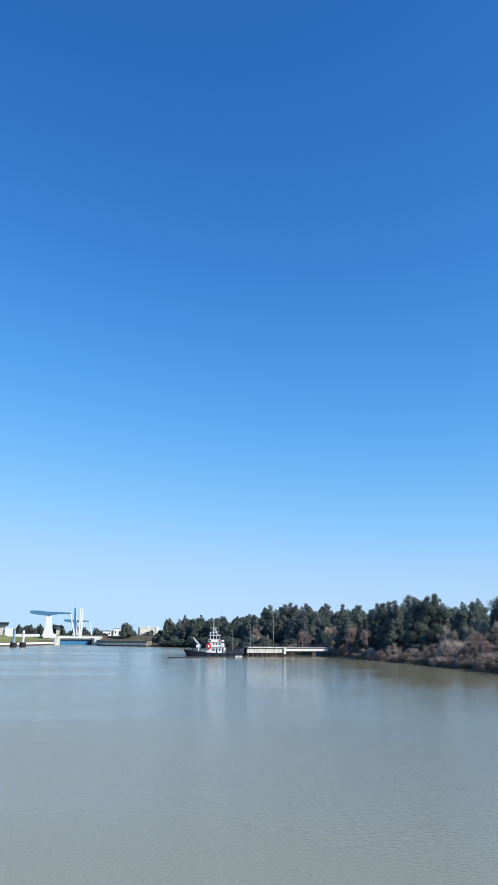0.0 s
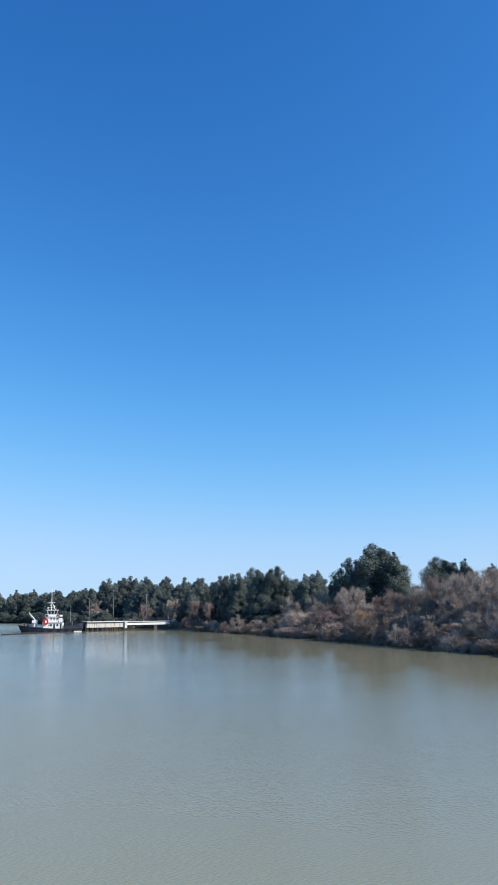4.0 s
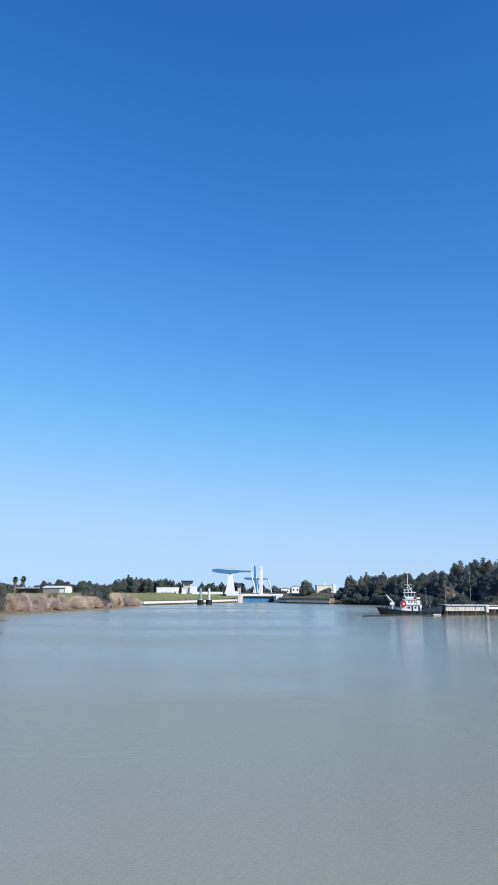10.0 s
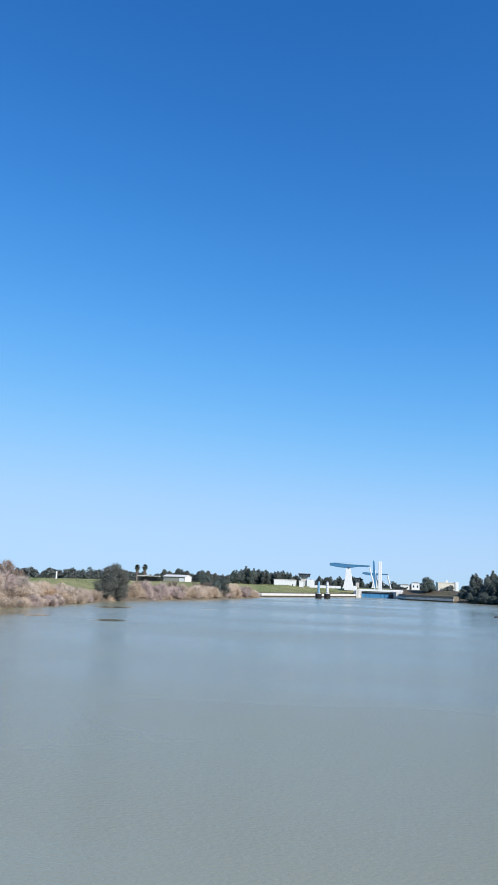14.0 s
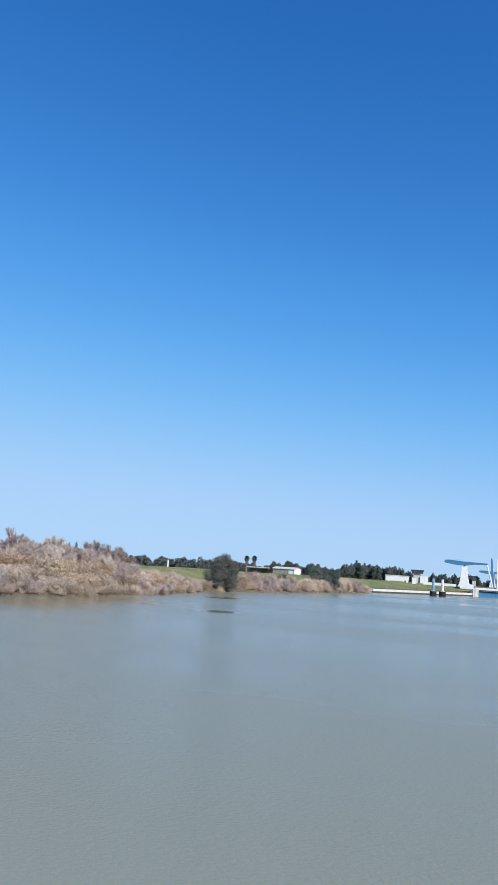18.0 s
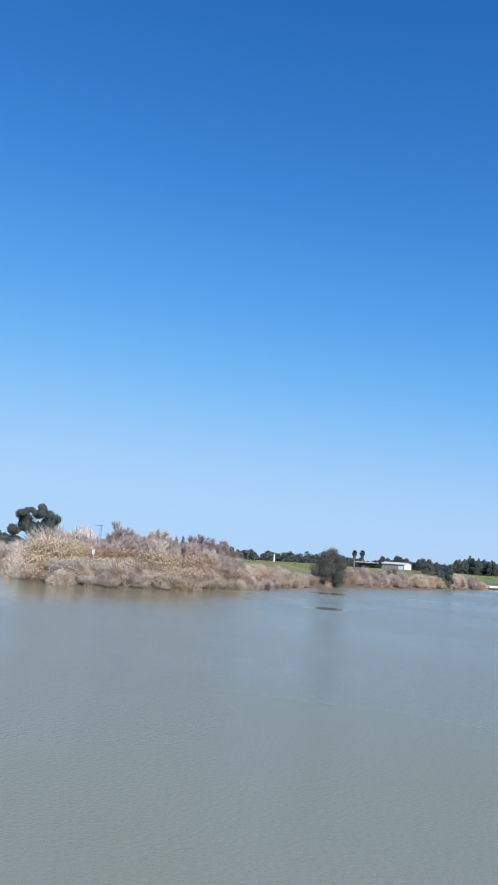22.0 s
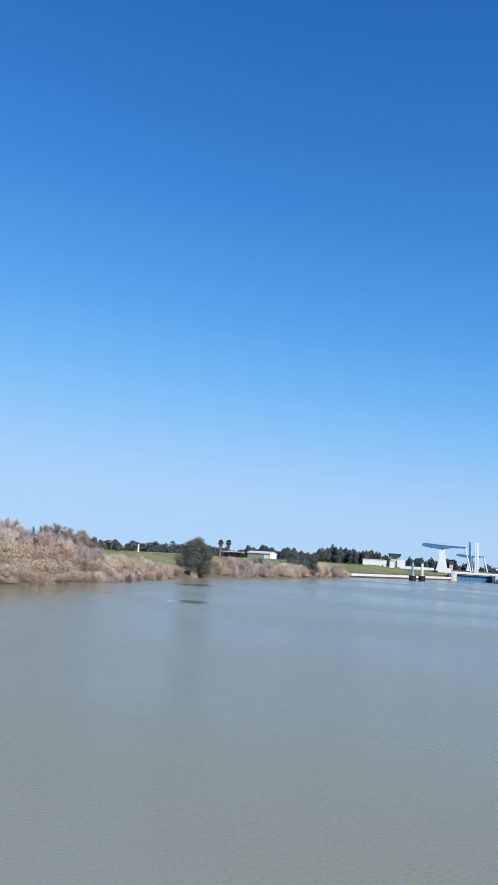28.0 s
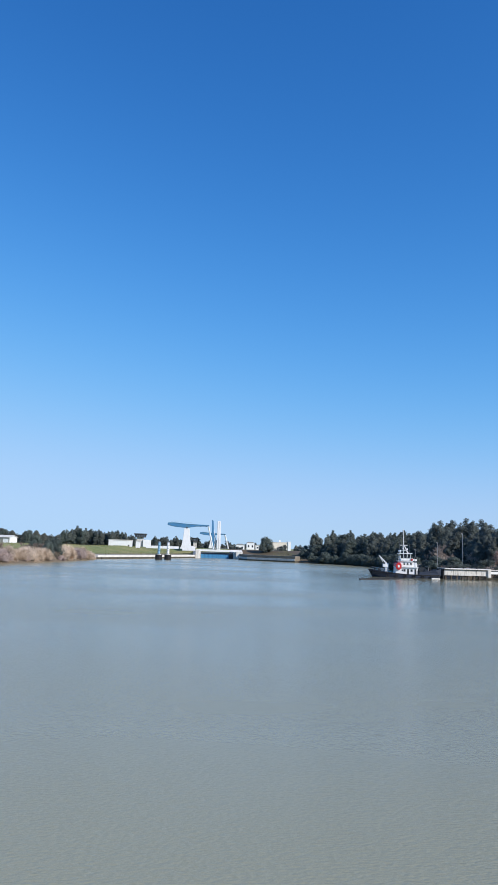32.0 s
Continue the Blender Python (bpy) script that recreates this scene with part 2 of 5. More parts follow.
ROOF_GREY = material("grey_roof_sheet", (0.33, 0.34, 0.35), 0.6, scale=0.3)
ROOF_DARK = material("dark_roof", (0.06, 0.065, 0.07), 0.6, scale=0.3)
# faded green, darkened so the shed's shaded side is in the colour
GREEN_WALL = streaked("shade_dimmed_green", (0.33, 0.32, 0.27), (0.2, 0.18, 0.14), 0.3)
TURQUOISE = streaked("turquoise_paint", (0.1, 0.5, 0.36), (0.13, 0.43, 0.32), 3.0, 0.5)
BARK = material("bark", (0.10, 0.075, 0.055), 0.9, scale=1.5, bump=0.5)
PALE_BARK = material("pale_bark", (0.34, 0.29, 0.24), 0.9, other=(0.2, 0.16, 0.13), scale=1.2)
PINE = material("pine_needles", (0.066, 0.09, 0.075), 0.8, other=(0.098, 0.118, 0.1), scale=0.25, vary=0.2, island=0.05)
EUCALYPT = material("eucalyptus_leaves", (0.084, 0.106, 0.094), 0.75, other=(0.12, 0.134, 0.114), scale=0.2, vary=0.2, island=0.05)
OLIVE = material("evergreen_leaves", (0.084, 0.092, 0.076), 0.75, other=(0.122, 0.122, 0.1), scale=0.3, island=0.05)
# leaf colour greyed and lightened to carry the haze of distance
FAR_LEAVES = material("haze_greyed_leaves", (0.07, 0.083, 0.078), 0.8, other=(0.09, 0.1, 0.09), scale=0.05, island=0.3)
PALM_LEAF = material("palm_fronds", (0.1, 0.11, 0.07), 0.6, scale=0.6, island=0.3)
REED = material("dry_reeds", (0.55, 0.43, 0.28), 0.85, other=(0.4, 0.3, 0.2), scale=0.06, fine=10, island=0.35)
# darker, browner copy of REED: the bank's shade is in the colour
REED_SHADE = material("shade_brown_reeds", (0.5, 0.34, 0.17), 0.85, other=(0.36, 0.24, 0.12), scale=0.06, fine=10, island=0.35)
TWIGS = {
    "grey": material("grey_twigs", (0.621, 0.542, 0.463), 0.85, other=(0.407, 0.35, 0.299), scale=0.3, vary=0.2, island=0.35),
    "tan": material("tan_twigs", (0.599, 0.469, 0.35), 0.85, other=(0.407, 0.316, 0.232), scale=0.3, vary=0.2, island=0.35),
    "golden": material("golden_twigs", (0.62, 0.5, 0.33), 0.85, other=(0.45, 0.35, 0.22), scale=0.3, vary=0.15, island=0.3),
    "russet": material("russet_twigs", (0.37, 0.27, 0.23), 0.85, other=(0.25, 0.185, 0.16), scale=0.3, vary=0.15, island=0.3),
    "ash": material("ash_twigs", (0.44, 0.365, 0.31), 0.85, other=(0.3, 0.245, 0.205), scale=0.3, vary=0.15, island=0.3),
    "mauve": material("mauve_twigs", (0.531, 0.424, 0.379), 0.85, other=(0.362, 0.282, 0.249), scale=0.3, vary=0.15, island=0.3),
    "straw": material("straw_twigs", (0.655, 0.537, 0.424), 0.85, other=(0.452, 0.362, 0.282), scale=0.3, vary=0.15, island=0.35),
    "rust": material("rust_twigs", (0.48, 0.32, 0.19), 0.8, other=(0.34, 0.22, 0.13), scale=0.3, vary=0.15, island=0.25),
    # a dusky brown of its own, also the dark tone for shaded shores
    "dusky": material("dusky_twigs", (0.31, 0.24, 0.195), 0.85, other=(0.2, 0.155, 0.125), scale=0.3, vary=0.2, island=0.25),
}


# ---------------------------------------------------------------- mesh building
class Shape:
    """Collects vertices and faces; helpers add simple solids to it."""

    def __init__(self):
        self.v, self.f = [], []

    def add(self, verts, faces):
        n = len(self.v)
        self.v += [tuple(p) for p in verts]
        self.f += [tuple(i + n for i in face) for face in faces]
        return self

    def box(self, x0, x1, y0, y1, z0, z1, m=None):
        pts = [Vector((x, y, z)) for z in (z0, z1) for y in (y0, y1) for x in (x0, x1)]
        pts = [m @ p for p in pts] if m else pts
        return self.add(pts, [(0, 2, 3, 1), (4, 5, 7, 6), (0, 1, 5, 4), (2, 6, 7, 3), (0, 4, 6, 2), (1, 3, 7, 5)])

    def tube(self, p, q, r0, r1=None, n=8, caps=True):
        p, q = Vector(p), Vector(q)
        r1 = r0 if r1 is None else r1
        way = (q - p).normalized()
        side = way.orthogonal().normalized()
        up = way.cross(side)
        ring = [side * math.cos(2 * math.pi * i / n) + up * math.sin(2 * math.pi * i / n) for i in range(n)]
        faces = [(i, (i + 1) % n, n + (i + 1) % n, n + i) for i in range(n)]
        if caps:
            faces += [tuple(range(n))[::-1], tuple(range(n, 2 * n))]
        return self.add([p + r0 * d for d in ring] + [q + r1 * d for d in ring], faces)

    def prism(self, outline, y0, y1):
        """An outline in x and z, drawn out along y."""
        n = len(outline)
        faces = [(i, n + i, n + (i + 1) % n, (i + 1) % n) for i in range(n)] + [tuple(range(n)), tuple(range(n, 2 * n))[::-1]]
        return self.add([(x, y0, z) for x, z in outline] + [(x, y1, z) for x, z in outline], faces)

    def mesh(self, name, mat, bevel=0.0, smooth=False):
        me = bpy.data.meshes.new(name)
        me.from_pydata(self.v, [], self.f)
        me.materials.append(mat)
        bm = bmesh.new()
        bm.from_mesh(me)
        bmesh.ops.recalc_face_normals(bm, faces=bm.faces)
        if bevel:
            edges = [e for e in bm.edges if len(e.link_faces) == 2 and e.calc_face_angle() > 0.5]
            bmesh.ops.bevel(bm, geom=edges, offset=bevel, segments=1, affect="EDGES", clamp_overlap=True)
        bm.to_mesh(me)
        bm.free()
        if smooth:
            me.polygons.foreach_set("use_smooth", [True] * len(me.polygons))
        return me


def raw_mesh(name, verts, faces, mat):
    me = bpy.data.meshes.new(name)
    me.from_pydata(verts, [], faces)
    me.materials.append(mat)
    return me


def thing(name, label, category, m=None, group="", kind=""):
    ob = tagged(new(name), label, category, group, kind)
    ob.matrix_basis = m or Matrix()
    return ob


def part(name, shape, mat, parent, label="", bevel=0.0, smooth=False, at=None):
    me = shape if isinstance(shape, bpy.types.Mesh) else shape.mesh(name, mat, bevel, smooth)
    ob = new(name, me)
    ob.parent = parent
    if at:
        ob.matrix_basis = at
    if label:
        ob["label"] = label
    return ob


# ---------------------------------------------------------------- river, banks
LEFT_SHORE = [(-600, 300), (-400, 292), (-268, 277), (-228, 263), (-188, 229), (-134, 180), (-123, 175), (-114, 181), (-107, 203), (-105, 235),
              (-108, 285), (-107, 318), (-99, 350), (-90, 385), (-79, 452), (-76, 500)]
QUAY = [(-76, 500), (-46, 570), (-19, 640)]
RIGHT_SHORE = [(14, 640), (20, 604), (46, 580), (60, 562), (84, 522), (88, 490), (82, 440), (76, 402), (77, 378), (92, 364), (111, 351), (113, 306), (114, 255), (112, 200),
               (107, 150), (105, 110), (102, 0), (95, -420)]
RIVER = LEFT_SHORE + QUAY[1:] + [(-16, 668), (12, 668)] + RIGHT_SHORE + [(-600, -420)]


def river_side(x, y):
    """Signed distance to the river's edge, positive on land, for arrays."""
    poly = np.array(RIVER, float)
    nxt = np.roll(poly, -1, 0)
    best, inside = np.full(x.shape, 1e9), np.zeros(x.shape, bool)
    for (ax, ay), (bx, by) in zip(poly, nxt):
        dx, dy = bx - ax, by - ay
        k = np.clip(((x - ax) * dx + (y - ay) * dy) / (dx * dx + dy * dy), 0, 1)
        best = np.minimum(best, np.hypot(x - ax - k * dx, y - ay - k * dy))
        if dy:
            inside ^= ((ay > y) != (by > y)) & (x < dx * (y - ay) / dy + ax)
    return np.where(inside, -best, best)


def ground_height(x, y):
    x, y = np.asarray(x, float), np.asarray(y, float)
    d = river_side(x, y)
    levee = np.interp(d, [-12, 0, 5, 22, 32, 55, 70, 120], [-3.5, 0, 1.5, 2.2, 3.0, 7.3, 7.2, 6.4])
    wood = np.interp(d, [-12, 0, 4, 12, 40, 100], [-3.5, 0, 1.2, 2.4, 3.4, 5.0])
    lock = np.clip((y - 530) / 60, 0, 1)
    east = np.clip(x / 30 + 0.5, 0, 1) * (1 - lock)
    rough = 0.5 * np.sin(x * 0.071 + 1.3 * np.sin(y * 0.043)) * np.sin(y * 0.059 + 0.7) * np.clip(d / 25, 0, 1)
    return levee * (1 - east) + wood * east + rough


def ground_at(x, y):
    return float(ground_height(np.array([x]), np.array([y]))[0])


def build_ground():
    xs = np.concatenate([[-4000, -2600, -1700, -1100, -800], np.arange(-620, 340, 5.0), [380, 450, 560, 800, 1200, 1900, 2800, 4000]])
    ys = np.concatenate([[-2500, -1500, -900, -600], np.arange(-430, 100, 12.0), np.arange(100, 760, 5.0), [790, 840, 920, 1050, 1300, 1700, 2300, 3200, 4400]])
    gx, gy = np.meshgrid(xs, ys)
    gz = ground_height(gx, gy)
    verts = np.stack([gx.ravel(), gy.ravel(), gz.ravel()], 1).tolist()
    n = len(xs)
    faces = [(j * n + i, j * n + i + 1, j * n + n + i + 1, j * n + n + i) for j in range(len(ys) - 1) for i in range(n - 1)]
    me = raw_mesh("ground", verts, faces, GRASS)
    me.materials.append(LITTER)
    me.polygons.foreach_set("material_index", [int(verts[f[0]][0] > 8 and verts[f[0]][1] < 800) for f in faces])
    me.polygons.foreach_set("use_smooth", [True] * len(me.polygons))
    tagged(new("ground", me), "low river banks of rough green and straw-coloured grass", "ground", kind="structure")
    me = raw_mesh("water", [(-700, -450, 0), (200, -450, 0), (200, 670, 0), (-700, 670, 0)], [(0, 1, 2, 3)], WATER)
    tagged(new("water", me), "wide calm grey-green river with fine ripples", "water", kind="structure")


build_ground()


def along(line, step):
    """Points and directions at even steps along a line of corners."""
    out = []
    for (ax, ay), (bx, by) in zip(line, line[1:]):
        n = max(1, round(math.hypot(bx - ax, by - ay) / step))
        out += [(ax + (bx - ax) * i / n, ay + (by - ay) * i / n, math.atan2(by - ay, bx - ax), math.hypot(bx - ax, by - ay) / n) for i in range(n)]
    return out


def build_quay():
    quay = thing("quay", "long low quay of pale concrete with a dark tidal wall", "quay", kind="structure")
    for x, y, a, length in along(QUAY, 10.0):
        m = pose(x, y, 0, 0, 0, math.degrees(a))
        part("coping", Shape().box(0.01, length - 0.01, 0, 4.5, 1.0, 2.4), COPING, quay, bevel=0.08, at=m)
        part("wall_panel", Shape().box(0.03, length - 0.03, 0.25, 3.5, -3, 0.9), DARK_WALL, quay, at=m)
        part("fender", Shape().box(length / 2 - 0.3, length / 2 + 0.3, -0.05, 0.25, -0.3, 0.9), BLACK, quay, at=m, bevel=0.05)


build_quay()


def build_revetment():
    wall = thing("revetment", "brown mossy stone revetment with a dark wet foot beside the lock", "revetment", kind="structure")
    for x, y, a, length in along([(50, 575), (19, 602), (14.5, 636)], 9.0):
        m = pose(x, y, 0, 0, 0, math.degrees(a))
        part("slab", Shape().prism([(0.03, 0.9), (length - 0.03, 0.9), (length - 0.03, 4.2), (0.03, 4.2)], -6.5, -0.2), STONE, wall, at=m, bevel=0.06)
        part("foot", Shape().box(0.03, length - 0.03, -6, 0.1, -3, 0.9), DARK_WALL, wall, at=m)
        part("ledge", Shape().box(0.03, length - 0.03, -0.18, 0.35, 0.9, 2.3), CONCRETE, wall, "pale concrete ledge along the foot", at=m, bevel=0.05)


build_revetment()


def build_dolphin(x, y, paint, words):
    d = thing("mooring_dolphin", words, "mooring dolphin", pose(x, y, 0), group="dolphins before the lock")
    part("base", Shape().tube((0, 0, -3), (0, 0, 3.2), 2.2, 2.2, 14), BLACK, d, "black rubber-clad base")
    part("collar", Shape().tube((0, 0, 3.2), (0, 0, 3.5), 1.6, 1.5, 14), CONCRETE, d)
    part("pole", Shape().tube((0, 0, 3.5), (0, 0, 10.9), 0.85, 0.8, 12), paint, d)
    part("cap", Shape().tube((0, 0, 10.9), (0, 0, 11.5), 0.95, 0.4, 12), GALV, d)
    for k in range(4):
        part("rung_bar", Shape().box(-0.5, 0.5, -0.95, -0.82, 4 + 1.6 * k, 4.15 + 1.6 * k), DARK_STEEL, d)


build_dolphin(-42.3, 534, SKYBLUE, "pale blue tubular dolphin on a black round base in the water")
build_dolphin(-36.8, 540, WHITE, "white tubular dolphin on a black round base in the water")


# ---------------------------------------------------------------- lock and lifting bridges
def build_lock():
    walls = thing("lock_walls", "pale concrete side walls of the lock entrance", "lock wall", kind="structure")
    part("side_wall", Shape().box(-21, -15.2, 640, 730, -3, 5.4), CONCRETE, walls, bevel=0.1)
    part("side_wall", Shape().box(10.9, 17, 640, 730, -3, 5.4), CONCRETE, walls, bevel=0.1)
    part("end_pillar", Shape().box(-19.2, -16, 638.4, 640, -3, 6.6), PALE, walls, bevel=0.1)
    part("end_pillar", Shape().box(12.2, 17.2, 636, 640, -3, 6.0), PALE, walls, bevel=0.1)
    gate = thing("lock_gate", "closed deep-blue steel lock gate with ribs", "lock gate", pose(-2.1, 657, 0))
    part("leaf", Shape().box(-13, 13, 0, 1.2, -3, 4.3), GATE_BLUE, gate)
    for k in range(9):
        part("rib", Shape().box(-12.6 + 3.1 * k, -12.2 + 3.1 * k, -0.35, 0, -2.5, 4.2), GATE_BLUE, gate)
    # dark-coloured band for the shade below the walkway's overhang
    part("top_shade_band", Shape().box(-13, 13, -0.5, 0, 3.3, 4.3), HULL, gate, "dark upper band, shade under the walkway put into the colour")
    part("walkway", Shape().box(-13, 13, -1.3, 1.6, 4.3, 4.55), GALV, gate)
    # dark plate painted in where the side wall's shadow falls on the gate
    part("edge_shade_plate", Shape().box(9.5, 13, -0.7, -0.36, -2.5, 3.2), DARK_STEEL, gate, "dark plate standing in for the shade at the gate's edge")


build_lock()


def build_bridge(x, y, z, words, s, span):
    """A balance bridge: flared pylon, rocking beam with its counterweight, hangers and deck."""
    b = thing("lifting_bridge", words, "lifting bridge", pose(x, y, z), group="lifting bridges over the lock")
    w = [(-5.4 * s, 0), (5.4 * s, 0), (4.0 * s, 3.5 * s), (3.0 * s, 9 * s), (2.3 * s, 17.6 * s), (-2.3 * s, 17.6 * s), (-3.0 * s, 9 * s), (-4.0 * s, 3.5 * s)]
    for y0 in (-4.0, 2.4):
        part("pylon", Shape().prism(w, y0, y0 + 1.6), WHITE, b, "white flared pylon", bevel=0.12)
    part("cross_head", Shape().box(-2.2 * s, 2.2 * s, -2.4, 2.4, 16.2 * s, 17.4 * s), WHITE, b)
    beam = [(-17.0 * s, 20.6 * s), (-16.4 * s, 21.9 * s), (-12 * s, 22.2 * s), (0, 21.3 * s), (span, 20.7 * s), (span, 20.0 * s), (8 * s, 19.6 * s),
            (2 * s, 18.5 * s), (-3 * s, 18.3 * s), (-10 * s, 18.9 * s), (-15 * s, 19.8 * s)]
    for y0 in (-4.2, 2.9):
        part("rocking_beam", Shape().prism(beam, y0, y0 + 1.3), BLUE, b, "blue rocking beam", bevel=0.08)
        part("top_flange", Shape().prism([(-16.4 * s, 21.95 * s), (-12 * s, 22.25 * s), (0, 21.35 * s), (span, 20.75 * s), (span, 21.05 * s), (0, 21.7 * s), (-12 * s, 22.7 * s), (-16.6 * s, 22.35 * s)], y0 - 0.25, y0 + 1.55), SKYBLUE, b, "pale blue top flange")
    part("service_rail", Shape().box(-14 * s, 4 * s, -4.3, -4.2, 22.9 * s, 23.0 * s), GALV, b)
    part("counterweight", Shape().box(-16.3 * s, -8 * s, -2.9, 2.9, 19.9 * s, 21.6 * s), BLUE, b, "blue counterweight box", bevel=0.1)
    for k in range(4):
        part("cross_tie", Shape().box(span * k / 4 + 2, span * k / 4 + 2.5, -2.9, 2.9, 19.4 * s, 20.2 * s), BLUE, b)
    part("pivot", Shape().tube((0, -4.4, 18.3 * s), (0, 4.4, 18.3 * s), 0.7 * s, n=12), DARK_STEEL, b)
    for y0 in (-3.6, 3.6):
        part("hanger", Shape().tube((span - 0.6, y0, 19.9 * s), (span + 4.2 * s, y0, 0.4), 0.55, 0.55, 8), WHITE, b)
    return b


build_bridge(-27.4, 707, 6.4, "white pylon bridge with a long blue balance beam above the lock", 1.0, 19.2)
build_bridge(-3.6, 777, 6.4, "farther white balance bridge with a shorter blue beam", 0.72, 12.8)


def build_deck():
    d = thing("bridge_deck", "lowered white bridge deck across the lock", "bridge deck", pose(0, 697, 0))
    part("girder", Shape().box(-18.5, 20.5, -0.6, 0, 4.9, 6.6), WHITE, d, bevel=0.05)
    part("girder", Shape().box(-18.5, 20.5, 7, 7.6, 4.9, 6.6), WHITE, d)
    part("roadway", Shape().box(-18.5, 20.5, 0, 7, 6.0, 6.4), DARK_STEEL, d)
    part("underside", Shape().box(-15.2, 10.9, 0.2, 6.8, 5.2, 6.0), DARK_STEEL, d)
    for k in range(14):
        part("rail_post", Shape().box(-18.2 + 2.95 * k, -18.1 + 2.95 * k, -0.35, -0.25, 6.6, 7.6), GALV, d)
    part("hand_rail", Shape().box(-18.5, 20.5, -0.36, -0.24, 7.55, 7.65), GALV, d)
    t = thing("bridge_tower", "tall slender white tower beside the lock bridges", "tower", pose(0.8, 717, 6.0))
    part("shaft", Shape().prism([(-1.7, 0), (1.7, 0), (1.45, 25.6), (-1.45, 25.6)], -1.5, 1.5), WHITE, t, bevel=0.15)
    part("seam", Shape().box(-0.12, 0.12, -1.56, -1.5, 1, 25), GALV, t)
    leaf = thing("raised_leaf", "upright blue steel leaf beside the white tower", "bridge leaf", pose(-5.0, 718, 6.0))
    part("blade", Shape().prism([(1.6, 0), (2.6, 0), (0.75, 25.5), (0, 26.6), (-0.7, 26.2), (-0.5, 12)], -0.5, 0.5), BLUE, leaf, bevel=0.06)
    part("strut", Shape().tube((2.0, 0, 9), (4.3, -0.5, 9), 0.25), WHITE, leaf)
    part("backstay", Shape().tube((0.2, 0, 22), (4.4, 0, 2), 0.4, 0.5), WHITE, leaf, "white backstay")


build_deck()


# ---------------------------------------------------------------- buildings
def windows(parent, xs, y, z0, z1, w, mat=None):
    """Framed panes on a front that faces -y."""
    for x in xs:
        win = part("window", Shape().box(x - w / 2 - 0.12, x + w / 2 + 0.12, y - 0.08, y, z0 - 0.12, z1 + 0.12), GALV, parent)
        part("pane", Shape().box(x - w / 2, x + w / 2, y - 0.11, y - 0.08, z0, z1), mat or GLASS, win)


def build_control_tower():
    b = thing("control_tower", "lock control tower with a dark glazed top floor", "control tower", pose(-67.6, 714, 6.6))
    part("stem", Shape().box(-3.2, 2.6, -2.5, 2.5, 0, 8.6), CONCRETE, b, bevel=0.1)
    part("cabin", Shape().prism([(-4.4, 8.6), (4.4, 8.6), (5.0, 10.9), (-5.0, 10.9)], -4, 4), ROOF_DARK, b, "dark flared cabin")
    windows(b, [-3.2 + 1.6 * k for k in range(5)], -4.0, 9.1, 10.3, 1.2)
    part("roof", Shape().box(-5.4, 5.4, -4.6, 4.6, 10.9, 11.9), ROOF_DARK, b, bevel=0.1)
    part("annex", Shape().box(2.6, 9.0, -4, 4, 0, 6.6), WHITE, b, "white side building", bevel=0.1)
    low = thing("low_building", "long low white flat-roofed building on the grassy bank", "building", pose(-78.5, 653, 6.4))
    part("wall", Shape().box(-9, 9, -4, 4, 0, 5.4), WHITE, low, bevel=0.05)
    part("roof", Shape().box(-9.3, 9.3, -4.3, 4.3, 5.4, 5.9), PALE, low)
    part("door", Shape().box(6.2, 7.3, -4.06, -4.0, 0, 2.1), ROOF_DARK, low)
    hut = thing("small_hut", "small white hut beside the low white building", "hut", pose(-64.6, 650, 6.4))
    part("wall", Shape().box(-1.6, 1.6, -2, 2, 0, 5.0), WHITE, hut)
    part("roof", Shape().box(-1.9, 1.9, -2.3, 2.3, 5.0, 5.4), PALE, hut)
    wall = thing("parapet", "low white parapet wall beside the lock", "parapet", pose(-48, 690, 6.2))
    for k in range(6):
        part("wall_panel", Shape().box(-13 + 4.6 * k, -8.5 + 4.6 * k, 0, 0.5, 0, 2.2), WHITE, wall, bevel=0.04)
    pillar = thing("stair_block", "white concrete stair block beside the bridge pylon", "stair block", pose(-21.5, 690, 5.0))
    part("block", Shape().prism([(-9, 0), (2, 0), (2, 3.2), (0, 4.0), (-2, 4.0), (-2.6, 2.8), (-9, 1.6)], 0, 3), WHITE, pillar, bevel=0.08)


build_control_tower()


